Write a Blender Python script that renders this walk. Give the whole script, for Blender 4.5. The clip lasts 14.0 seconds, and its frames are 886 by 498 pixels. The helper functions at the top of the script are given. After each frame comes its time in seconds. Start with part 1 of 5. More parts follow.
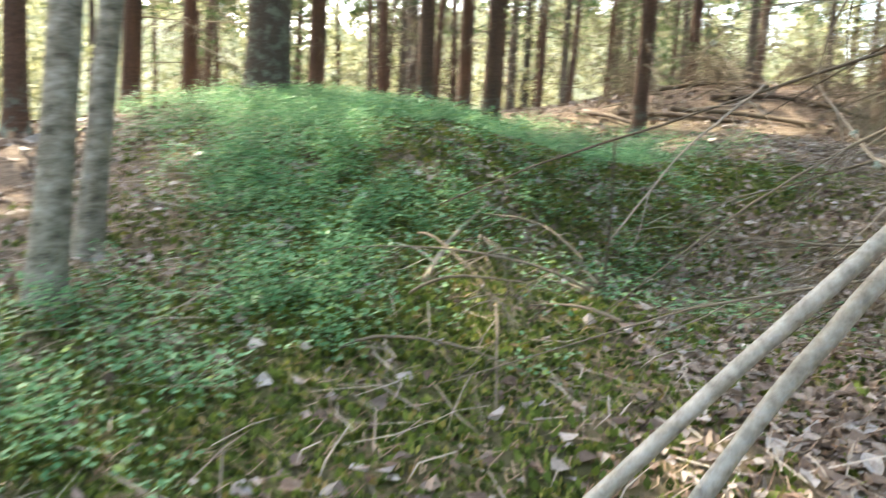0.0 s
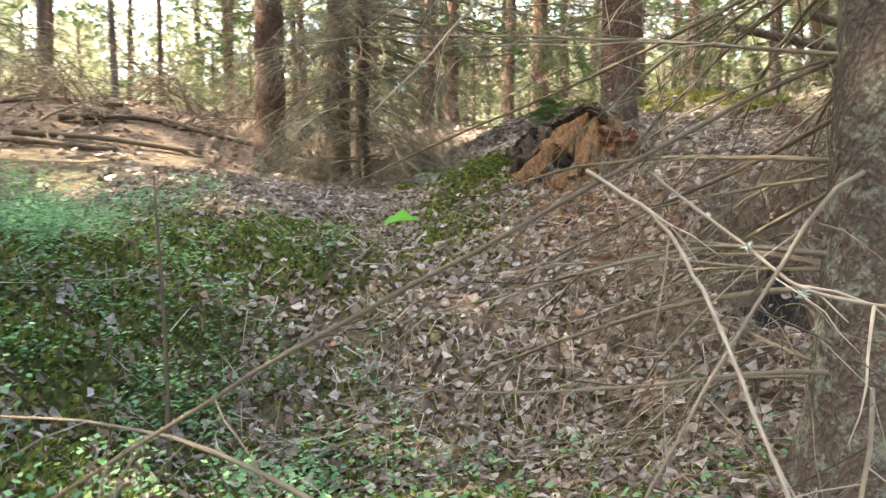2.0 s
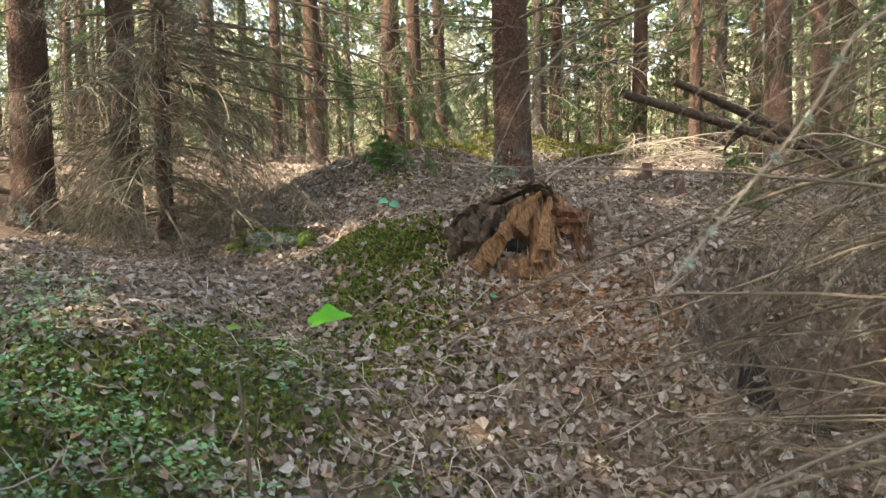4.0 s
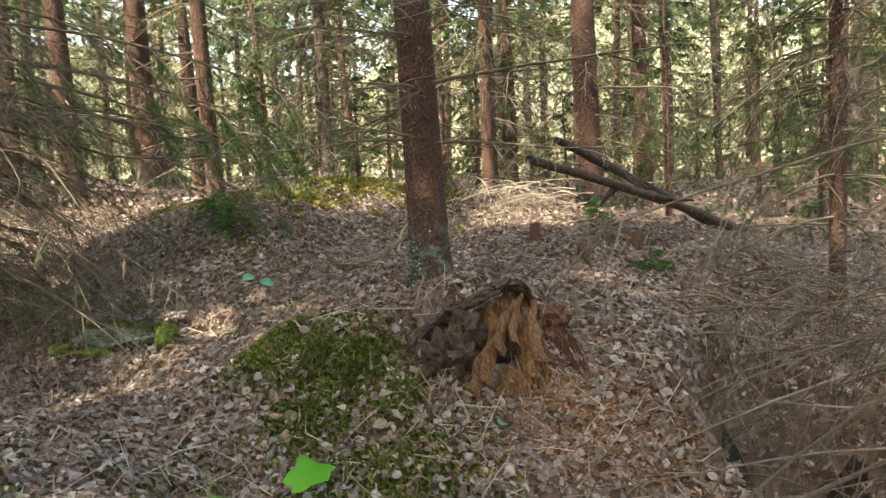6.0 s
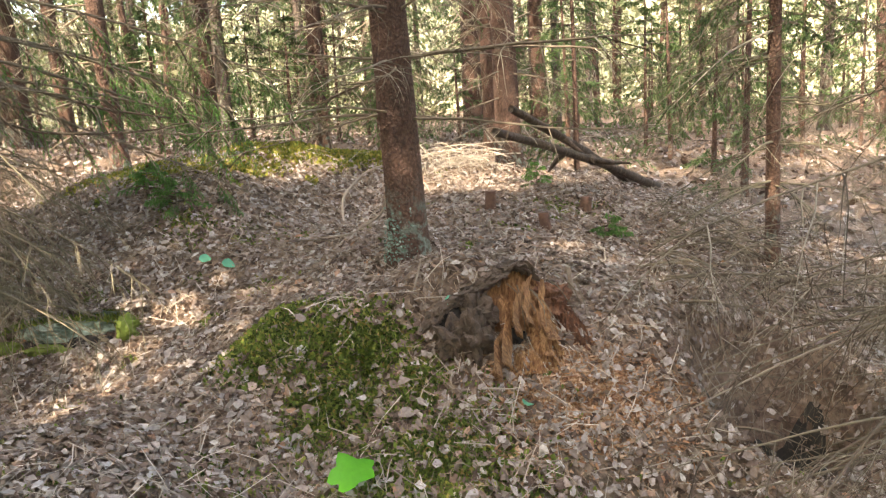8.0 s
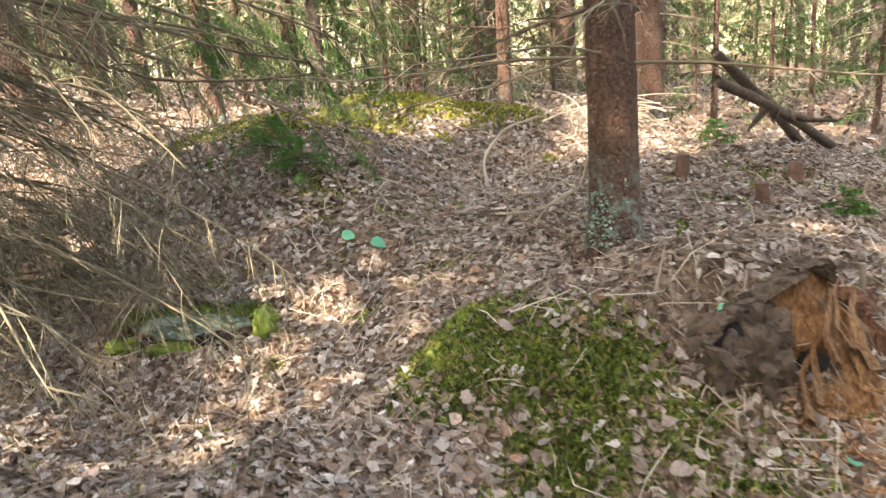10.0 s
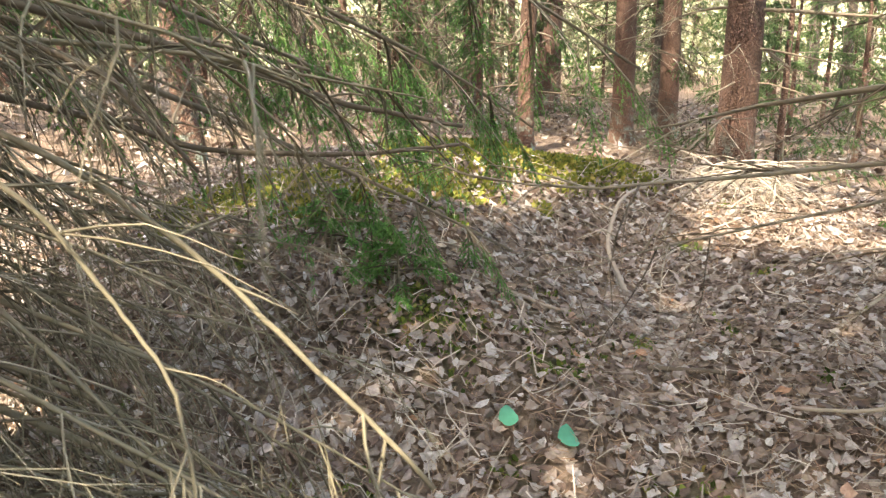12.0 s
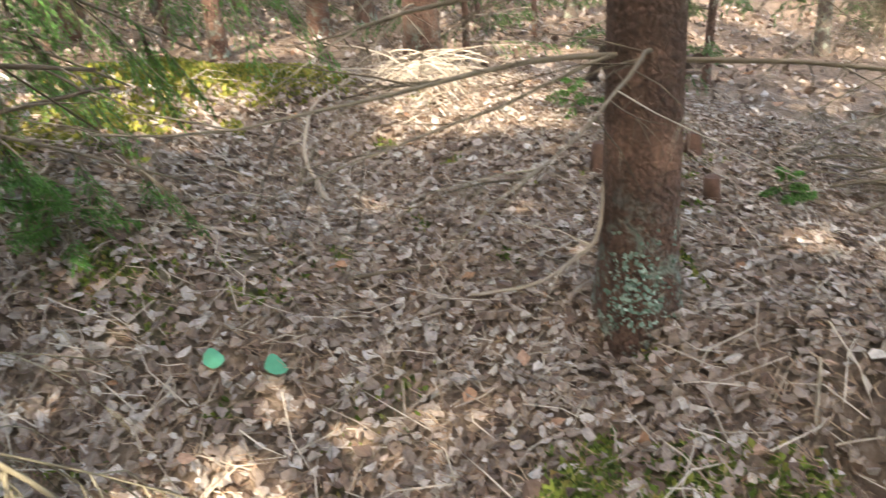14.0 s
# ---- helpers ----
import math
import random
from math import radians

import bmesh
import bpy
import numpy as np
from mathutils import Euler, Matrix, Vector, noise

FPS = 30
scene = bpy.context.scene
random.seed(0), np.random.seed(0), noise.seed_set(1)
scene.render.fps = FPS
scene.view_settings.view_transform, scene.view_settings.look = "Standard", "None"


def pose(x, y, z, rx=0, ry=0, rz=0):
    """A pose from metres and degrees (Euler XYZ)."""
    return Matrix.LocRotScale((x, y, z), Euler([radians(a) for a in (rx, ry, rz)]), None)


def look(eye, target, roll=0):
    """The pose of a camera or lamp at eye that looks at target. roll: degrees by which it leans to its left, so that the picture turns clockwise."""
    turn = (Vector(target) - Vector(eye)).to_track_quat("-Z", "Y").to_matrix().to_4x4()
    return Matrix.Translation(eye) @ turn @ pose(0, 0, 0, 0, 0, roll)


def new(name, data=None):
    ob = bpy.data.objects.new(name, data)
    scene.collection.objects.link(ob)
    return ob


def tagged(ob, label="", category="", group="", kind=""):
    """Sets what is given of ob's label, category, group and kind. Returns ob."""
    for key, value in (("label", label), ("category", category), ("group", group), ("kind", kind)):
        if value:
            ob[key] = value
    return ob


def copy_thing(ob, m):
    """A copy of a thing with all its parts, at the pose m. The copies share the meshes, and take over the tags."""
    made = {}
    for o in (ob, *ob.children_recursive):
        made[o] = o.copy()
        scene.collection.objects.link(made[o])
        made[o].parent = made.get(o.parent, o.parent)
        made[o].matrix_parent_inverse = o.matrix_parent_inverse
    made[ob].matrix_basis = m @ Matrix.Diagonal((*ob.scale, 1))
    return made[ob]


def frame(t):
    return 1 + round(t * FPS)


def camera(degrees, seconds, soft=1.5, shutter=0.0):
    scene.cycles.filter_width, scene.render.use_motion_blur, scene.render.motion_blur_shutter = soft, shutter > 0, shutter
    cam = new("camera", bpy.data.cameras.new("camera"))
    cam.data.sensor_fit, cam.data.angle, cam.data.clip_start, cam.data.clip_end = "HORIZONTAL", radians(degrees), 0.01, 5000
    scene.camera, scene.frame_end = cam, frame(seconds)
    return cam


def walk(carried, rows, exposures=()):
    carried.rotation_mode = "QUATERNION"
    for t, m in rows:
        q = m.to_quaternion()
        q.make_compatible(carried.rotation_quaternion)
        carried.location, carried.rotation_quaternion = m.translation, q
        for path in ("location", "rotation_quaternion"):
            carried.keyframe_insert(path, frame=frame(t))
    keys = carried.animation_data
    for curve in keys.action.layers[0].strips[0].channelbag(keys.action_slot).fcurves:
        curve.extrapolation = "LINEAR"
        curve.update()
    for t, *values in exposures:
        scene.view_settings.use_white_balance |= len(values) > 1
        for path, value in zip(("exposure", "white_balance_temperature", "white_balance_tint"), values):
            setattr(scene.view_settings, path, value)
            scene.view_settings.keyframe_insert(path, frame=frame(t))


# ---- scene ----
EXPOSURES = [(0.0, 3.30, 7500, 6), (1.0, 3.65, 7800, 10), (2.2, 3.45, 7700, 10), (4.5, 2.72, 7600, 8), (5.2, 2.45, 7700, 8), (6.2, 2.75, 7800, 9), (7.2, 3.08, 7900, 11), (9.5, 3.32, 7900, 12), (10.5, 3.50, 7700, 10), (12.5, 3.25, 7400, 9), (14.0, 3.20, 7300, 9)]
cam = camera(60.0, 14.0, soft=1.3, shutter=0.3)
PATH = [
    (0, 4.210, -0.390, 0.354, 83.45, -3.10, 76.47),
    (0.5, 3.616, -0.393, 0.449, 85.04, -1.72, 59.03),
    (1, 3.065, -0.289, 0.479, 85.06, 0.10, 44.38),
    (1.5, 2.631, -0.273, 0.636, 85.46, 1.70, 35.96),
    (2, 2.004, -0.389, 0.684, 85.24, 0.09, 25.15),
    (2.2, 1.857, -0.456, 0.826, 84.99, -0.07, 21.09),
    (4.3, 0.133, -0.027, 1.322, 85.45, 0.96, -0.06),
    (4.5, 0.001, 0.000, 1.500, 85.50, 0.80, -2.11),
    (5, -0.038, 0.098, 1.664, 86.24, 0.87, -8.65),
    (5.5, -0.366, 0.309, 1.625, 85.51, 2.29, -14.26),
    (6, -0.903, 0.739, 1.795, 84.16, 2.88, -19.13),
    (6.5, -1.129, 0.877, 1.946, 82.53, 3.38, -24.39),
    (7, -1.426, 0.968, 2.112, 79.93, 4.15, -28.81),
    (7.2, -1.526, 1.003, 2.096, 80.00, 3.59, -29.50),
    (9.3, -1.651, 1.506, 2.028, 77.08, 3.06, -29.23),
    (9.5, -1.768, 1.785, 1.955, 76.85, 3.38, -27.37),
    (10, -1.840, 2.436, 2.056, 76.02, 3.33, -25.94),
    (10.5, -1.760, 3.072, 2.005, 76.54, 2.58, -28.92),
    (11, -1.732, 3.791, 2.095, 77.65, 1.47, -31.79),
    (11.5, -1.807, 4.464, 2.147, 77.81, 0.12, -31.98),
    (12, -1.990, 4.747, 2.315, 75.81, -0.18, -32.22),
    (12.5, -2.045, 4.796, 2.371, 73.59, 1.09, -36.44),
    (13, -2.000, 4.792, 2.465, 71.93, 2.67, -40.00),
    (13.5, -1.888, 4.724, 2.484, 69.80, 3.85, -46.05),
    (14, -1.803, 4.625, 2.431, 67.16, 3.15, -53.29),
]
walk(cam, [(t, pose(x, y, z, rx, ry, rz)) for t, x, y, z, rx, ry, rz in PATH], exposures=EXPOSURES)

# ---------------------------------------------------------------- world and sun
SUN_DIR = Vector((-0.62, -0.30, 0.72)).normalized()
world = bpy.data.worlds.new("world")
scene.world = world
world.use_nodes = True
wn = world.node_tree
wn.nodes.clear()
sky = wn.nodes.new("ShaderNodeTexSky")
sky.sky_type = "NISHITA"
sky.sun_disc = False
sky.sun_elevation = math.asin(SUN_DIR.z)
sky.sun_rotation = math.atan2(SUN_DIR.x, SUN_DIR.y)
sky.air_density, sky.dust_density, sky.ozone_density = 1.0, 3.0, 0.6
bg = wn.nodes.new("ShaderNodeBackground")
bg.inputs[1].default_value = 0.15
wo = wn.nodes.new("ShaderNodeOutputWorld")
wn.links.new(sky.outputs[0], bg.inputs[0])
wn.links.new(bg.outputs[0], wo.inputs[0])

sun = new("sun", bpy.data.lights.new("sun", "SUN"))
sun.data.energy, sun.data.angle, sun.data.color = 1.9, radians(0.6), (1.0, 0.93, 0.82)
sun.matrix_world = look(SUN_DIR * 60, (0, 0, 0))

# ---------------------------------------------------------------- materials


def material(name):
    m = bpy.data.materials.new(name)
    m.use_nodes = True
    nt = m.node_tree
    return m, nt, nt.nodes["Principled BSDF"]


def node(nt, kind, **values):
    n = nt.nodes.new(kind)
    for k, v in values.items():
        n.inputs[k].default_value = v
    return n


def ramp(nt, source, stops):
    r = nt.nodes.new("ShaderNodeValToRGB")
    e = r.color_ramp.elements
    while len(e) < len(stops):
        e.new(0.5)
    for el, (p, c) in zip(e, stops):
        el.position, el.color = p, (*c, 1)
    nt.links.new(source, r.inputs[0])
    return r.outputs[0]


def mix(nt, fac, a, b, blend="MIX"):
    n = nt.nodes.new("ShaderNodeMix")
    n.data_type, n.blend_type = "RGBA", blend
    for sock, v in ((n.inputs[0], fac), (n.inputs[6], a), (n.inputs[7], b)):
        if isinstance(v, (int, float)):
            sock.default_value = v
        elif isinstance(v, tuple):
            sock.default_value = (*v, 1)
        else:
            nt.links.new(v, sock)
    return n.outputs[2]


def coords(nt, scale=(1, 1, 1)):
    tc = nt.nodes.new("ShaderNodeTexCoord")
    mp = nt.nodes.new("ShaderNodeMapping")
    mp.inputs["Scale"].default_value = scale
    nt.links.new(tc.outputs["Object"], mp.inputs[0])
    return mp.outputs[0]


def noise_tex(nt, vec, scale, detail=6.0, rough=0.6):
    n = node(nt, "ShaderNodeTexNoise", Scale=scale, Detail=detail, Roughness=rough)
    if vec is not None:
        nt.links.new(vec, n.inputs["Vector"])
    return n.outputs["Fac"]


def bump(nt, bsdf, height, strength, distance):
    b = node(nt, "ShaderNodeBump", Strength=strength, Distance=distance)
    nt.links.new(height, b.inputs["Height"])
    nt.links.new(b.outputs[0], bsdf.inputs["Normal"])


def bark(name, dark, mid, light, lichen, lichen_amount, lichen_top):
    """Scaly bark: plates stretched upright, grain, and lichen that thins out above a height."""
    m, nt, p = material(name)
    v = coords(nt, (1, 1, 0.8))
    vor = node(nt, "ShaderNodeTexVoronoi", Scale=52.0)
    warp = node(nt, "ShaderNodeTexNoise", Scale=14.0, Detail=3.0)
    nt.links.new(v, warp.inputs["Vector"])
    wv = mix(nt, 0.08, v, warp.outputs["Color"], "ADD")
    nt.links.new(wv, vor.inputs["Vector"])
    grain = noise_tex(nt, v, 60, 8, 0.7)
    big = noise_tex(nt, coords(nt), 2.2, 4)
    col = ramp(nt, vor.outputs["Distance"], [(0.0, light), (0.45, mid), (0.85, dark)])
    col = mix(nt, 0.55, col, ramp(nt, grain, [(0.3, dark), (0.6, mid), (0.75, light)]))
    col = mix(nt, ramp(nt, big, [(0.35, (0, 0, 0)), (0.65, (0.6, 0.6, 0.6))]), col, dark)
    tc = nt.nodes.new("ShaderNodeTexCoord")
    sep = nt.nodes.new("ShaderNodeSeparateXYZ")
    nt.links.new(tc.outputs["Object"], sep.inputs[0])
    hgt = node(nt, "ShaderNodeMapRange")
    for i, x in enumerate((0.0, lichen_top, 1.0, 0.0)):
        hgt.inputs[1 + i].default_value = x
    nt.links.new(sep.outputs[2], hgt.inputs[0])
    spots = ramp(nt, noise_tex(nt, coords(nt), 9.0, 8, 0.75), [(0.50, (0, 0, 0)), (0.60, (1, 1, 1))])
    mul = nt.nodes.new("ShaderNodeMath")
    mul.operation = "MULTIPLY"
    nt.links.new(spots, mul.inputs[0])
    nt.links.new(hgt.outputs[0], mul.inputs[1])
    mul2 = nt.nodes.new("ShaderNodeMath")
    mul2.operation = "MULTIPLY"
    mul2.inputs[1].default_value = lichen_amount
    nt.links.new(mul.outputs[0], mul2.inputs[0])
    col = mix(nt, mul2.outputs[0], col, lichen)
    nt.links.new(col, p.inputs["Base Color"])
    p.inputs["Roughness"].default_value = 0.9
    add = nt.nodes.new("ShaderNodeMath")
    nt.links.new(vor.outputs["Distance"], add.inputs[0])
    nt.links.new(grain, add.inputs[1])
    bump(nt, p, add.outputs[0], 0.9, 0.02)
    return m


def island(name, stops, rough=0.7, trans=0.0, grain=40.0, grain_amount=0.35, spec=0.3):
    """Small pieces that each take a shade of their own from the stops; trans lets light through leaves."""
    m, nt, p = material(name)
    g = nt.nodes.new("ShaderNodeNewGeometry")
    col = ramp(nt, g.outputs["Random Per Island"], stops)
    gr = ramp(nt, noise_tex(nt, coords(nt), grain, 4), [(0.3, (0.45, 0.42, 0.4)), (0.7, (1.1, 1.1, 1.1))])
    col = mix(nt, grain_amount, col, gr, "MULTIPLY")
    nt.links.new(col, p.inputs["Base Color"])
    p.inputs["Roughness"].default_value = rough
    p.inputs["Specular IOR Level"].default_value = spec
    if trans:
        tr = nt.nodes.new("ShaderNodeBsdfTranslucent")
        nt.links.new(col, tr.inputs[0])
        ms = nt.nodes.new("ShaderNodeMixShader")
        ms.inputs[0].default_value = trans
        out = nt.nodes["Material Output"]
        nt.links.new(p.outputs[0], ms.inputs[1])
        nt.links.new(tr.outputs[0], ms.inputs[2])
        nt.links.new(ms.outputs[0], out.inputs[0])
    return m


def plain_noise(name, stops, scale, rough=0.85, stretch=(1, 1, 1), bump_strength=0.5, bump_dist=0.01):
    m, nt, p = material(name)
    v = coords(nt, stretch)
    n1 = noise_tex(nt, v, scale, 8, 0.7)
    n2 = noise_tex(nt, coords(nt), scale * 0.2, 3)
    col = ramp(nt, n1, stops)
    col = mix(nt, 0.5, col, ramp(nt, n2, [(0.3, (0.5, 0.5, 0.5)), (0.7, (1.15, 1.12, 1.1))]), "MULTIPLY")
    nt.links.new(col, p.inputs["Base Color"])
    p.inputs["Roughness"].default_value = rough
    bump(nt, p, n1, bump_strength, bump_dist)
    return m


BARK = bark("spruce_bark", (0.045, 0.028, 0.021), (0.165, 0.088, 0.060), (0.29, 0.185, 0.14), (0.25, 0.33, 0.28), 0.9, 0.6)
BARK_OLD = bark("old_spruce_bark", (0.05, 0.040, 0.033), (0.13, 0.095, 0.075), (0.24, 0.20, 0.165), (0.26, 0.29, 0.23), 0.9, 3.0)
BARK_PALE = plain_noise("aspen_bark", [(0.32, (0.06, 0.055, 0.04)), (0.43, (0.18, 0.17, 0.13)), (0.56, (0.32, 0.305, 0.255)), (0.72, (0.50, 0.48, 0.43))], 11, stretch=(1, 1, 2.2), bump_strength=0.6, bump_dist=0.01)
TWIG = island("dead_twig", [(0.0, (0.075, 0.058, 0.040)), (0.4, (0.15, 0.118, 0.084)), (0.75, (0.25, 0.21, 0.155)), (1.0, (0.40, 0.36, 0.285))], 0.9, grain=25)
TWIG_OLIVE = island("olive_grey_twig", [(0.0, (0.10, 0.084, 0.055)), (0.5, (0.185, 0.16, 0.108)), (1.0, (0.30, 0.27, 0.195))], 0.9, grain=25)
TWIG_PALE = island("bleached_twig", [(0.0, (0.24, 0.19, 0.145)), (0.5, (0.40, 0.34, 0.27)), (1.0, (0.55, 0.48, 0.40))], 0.85, grain=25)
POLE = plain_noise("grey_pole", [(0.3, (0.20, 0.18, 0.15)), (0.5, (0.38, 0.36, 0.31)), (0.7, (0.52, 0.51, 0.46))], 30, stretch=(1, 1, 1))
LITTER = island("dry_leaf", [(0.0, (0.105, 0.068, 0.05)), (0.25, (0.20, 0.14, 0.105)), (0.5, (0.275, 0.217, 0.178)), (0.7, (0.355, 0.295, 0.255)), (0.88, (0.455, 0.405, 0.37)), (0.97, (0.58, 0.54, 0.50)), (1.0, (0.42, 0.22, 0.12))], 0.6, trans=0.12, grain=55, grain_amount=0.7)
STRAW = island("dry_needle", [(0.0, (0.17, 0.10, 0.065)), (0.5, (0.31, 0.20, 0.13)), (1.0, (0.45, 0.34, 0.24))], 0.8, grain=20)
MOSS = island("moss_frond", [(0.0, (0.05, 0.075, 0.018)), (0.4, (0.115, 0.165, 0.035)), (0.75, (0.20, 0.265, 0.05)), (0.92, (0.28, 0.30, 0.07)), (1.0, (0.32, 0.22, 0.08))], 0.9, trans=0.15, grain=30)
# brighter, yellower copy of MOSS: the crest's sunlight put into the colour
MOSS_SUN = island("yellow_sunlit_moss_frond", [(0.0, (0.09, 0.12, 0.025)), (0.5, (0.21, 0.23, 0.045)), (0.85, (0.32, 0.31, 0.06)), (1.0, (0.36, 0.28, 0.09))], 0.9, trans=0.2, grain=30)
HERB = island("herb_leaf", [(0.0, (0.07, 0.20, 0.08)), (0.4, (0.15, 0.36, 0.165)), (0.8, (0.25, 0.47, 0.245)), (0.95, (0.31, 0.52, 0.24)), (1.0, (0.38, 0.52, 0.12))], 0.5, trans=0.42, grain=20)
NEEDLE = island("spruce_needle", [(0.0, (0.06, 0.10, 0.04)), (0.5, (0.10, 0.165, 0.065)), (1.0, (0.17, 0.25, 0.095))], 0.6, trans=0.35, grain=10)
SPRIG = island("fresh_spruce_needle", [(0.0, (0.06, 0.16, 0.04)), (0.5, (0.11, 0.26, 0.06)), (1.0, (0.18, 0.36, 0.09))], 0.6, trans=0.25, grain=10)
GREEN = island("fresh_leaf", [(0.0, (0.13, 0.26, 0.06)), (1.0, (0.26, 0.42, 0.09))], 0.5, trans=0.4, grain=15)
# paler than near leaves: the bright, hazy distance put into the colour
FAR_GREEN = island("paled_far_foliage", [(0.0, (0.20, 0.22, 0.11)), (0.5, (0.34, 0.36, 0.20)), (1.0, (0.50, 0.51, 0.33))], 0.6, trans=0.5, grain=2)
BRIGHT_LEAF = island("bright_leaf", [(0.0, (0.10, 0.42, 0.025)), (1.0, (0.13, 0.46, 0.035))], 0.4, trans=0.35, grain=30, grain_amount=0.2)
TEAL_LEAF = island("teal_leaf", [(0.0, (0.09, 0.36, 0.22)), (1.0, (0.12, 0.40, 0.24))], 0.4, trans=0.2, grain=40, grain_amount=0.25)
LICHEN = island("grey_lichen", [(0.0, (0.34, 0.42, 0.36)), (1.0, (0.55, 0.62, 0.55))], 0.9, grain=60)
ROT = plain_noise("rotten_wood", [(0.34, (0.10, 0.045, 0.018)), (0.46, (0.24, 0.115, 0.05)), (0.57, (0.38, 0.205, 0.09)), (0.72, (0.56, 0.37, 0.19))], 34, stretch=(2.2, 2.2, 0.45), bump_strength=0.9, bump_dist=0.02)
ROT_DARK = plain_noise("red_brown_rot", [(0.32, (0.05, 0.024, 0.014)), (0.48, (0.15, 0.065, 0.035)), (0.62, (0.27, 0.13, 0.07)), (0.75, (0.38, 0.22, 0.13))], 22, stretch=(1.8, 1.8, 0.6), bump_strength=0.9, bump_dist=0.025)
RUST = island("rusty_crumb", [(0.0, (0.17, 0.085, 0.045)), (0.5, (0.35, 0.185, 0.095)), (0.85, (0.45, 0.29, 0.19)), (1.0, (0.55, 0.40, 0.28))], 0.9, grain=30)
# near-black colour that stands for the shade inside hollows and gaps
HOLE = plain_noise("hollow_shade", [(0.3, (0.008, 0.006, 0.005)), (0.6, (0.022, 0.016, 0.012)), (0.8, (0.045, 0.033, 0.025))], 20, bump_strength=0.8, bump_dist=0.02)
DARKWOOD = plain_noise("dark_rotten_bark", [(0.3, (0.035, 0.025, 0.018)), (0.55, (0.115, 0.08, 0.057)), (0.75, (0.23, 0.175, 0.13))], 20, bump_strength=0.9, bump_dist=0.02)
LICHEN_BLUE = island("bluish_lichen", [(0.0, (0.11, 0.17, 0.13)), (0.6, (0.20, 0.28, 0.23)), (1.0, (0.33, 0.42, 0.36))], 0.9, grain=60)
ROCK = plain_noise("mossy_rock", [(0.34, (0.05, 0.075, 0.045)), (0.46, (0.16, 0.215, 0.165)), (0.58, (0.36, 0.45, 0.37)), (0.75, (0.50, 0.58, 0.50))], 7, stretch=(1, 1, 1.6), bump_strength=0.8, bump_dist=0.03)
CUT = plain_noise("cut_wood", [(0.3, (0.07, 0.036, 0.024)), (0.6, (0.14, 0.075, 0.05)), (0.8, (0.22, 0.13, 0.09))], 25)

# ---------------------------------------------------------------- the lie of the land
MOUNDS = [
    (0.3, 1.6, 1.5, -0.21),
    (1.1, 3.1, 0.9, -0.73),
    (0.3, 4.6, 0.8, 0.26),
    (1.2, 4.9, 0.9, 0.12),
    (-0.5, 4.3, 0.6, -0.46),
    (-1.5, 5.9, 0.8, -0.44),
    (0.8, 9.3, 1.1, 0.34),
    (-0.7, 8.2, 1.0, 0.33),
    (-1.7, 2.5, 1.6, -0.01),
    (-1.9, 5.0, 0.7, 0.05),
    (0.6, 6.1, 0.9, -0.10),
    (1.8, 6.2, 1.0, 0.15),
    (-3.0, 7.6, 1.3, -0.54),
    (-6.5, 7.0, 3.0, -0.33),
    (3.0, 8.0, 1.5, 0.34),
    (4.2, 10.0, 2.0, -0.11),
    (4.0, -0.4, 2.5, -0.79),
    (-0.1, 7.1, 0.8, -0.02),
    (5.0, 3.0, 2.5, -0.03),
    (-3.0, 2.6, 1.3, -0.47),
    (-0.2, 1.9, 0.7, -0.67),
    (-1.3, 1.1, 0.9, 0.36),
    (-5.6, 4.4, 1.4, -0.28),
    (-7.5, 7.4, 2.0, 0.66),
    (1.5, 3.9, 0.6, 0.33),
    (1.1, 7.7, 0.6, -0.35),
    (-5.0, -0.5, 2.0, 0.37),
]


PIT = (2.12, 3.85)
# moss cushions beside the stump: place, size, height
CUSHIONS = [(-0.50, 5.25, 0.13, 0.07), (-0.28, 5.42, 0.12, 0.06), (-0.22, 5.08, 0.13, 0.07), (-0.42, 4.92, 0.11, 0.05), (-0.02, 5.22, 0.11, 0.06),
            (-0.06, 4.82, 0.12, 0.08), (0.10, 4.98, 0.10, 0.06), (-0.25, 4.62, 0.12, 0.05), (0.02, 4.50, 0.10, 0.04), (-0.10, 4.18, 0.16, 0.05), (0.16, 4.02, 0.12, 0.04),
            (-0.34, 5.23, 0.07, -0.05), (-0.15, 4.95, 0.06, -0.06), (-0.30, 4.80, 0.07, -0.05)]


def crest(x, y):
    """Distance from the mossy crest line of the mound."""
    ax, ay, bx, by = 0.62, 9.02, 1.86, 8.70
    q = np.clip(((x - ax) * (bx - ax) + (y - ay) * (by - ay)) / ((bx - ax) ** 2 + (by - ay) ** 2), 0, 1)
    return np.hypot(x - ax - q * (bx - ax), y - ay - q * (by - ay))


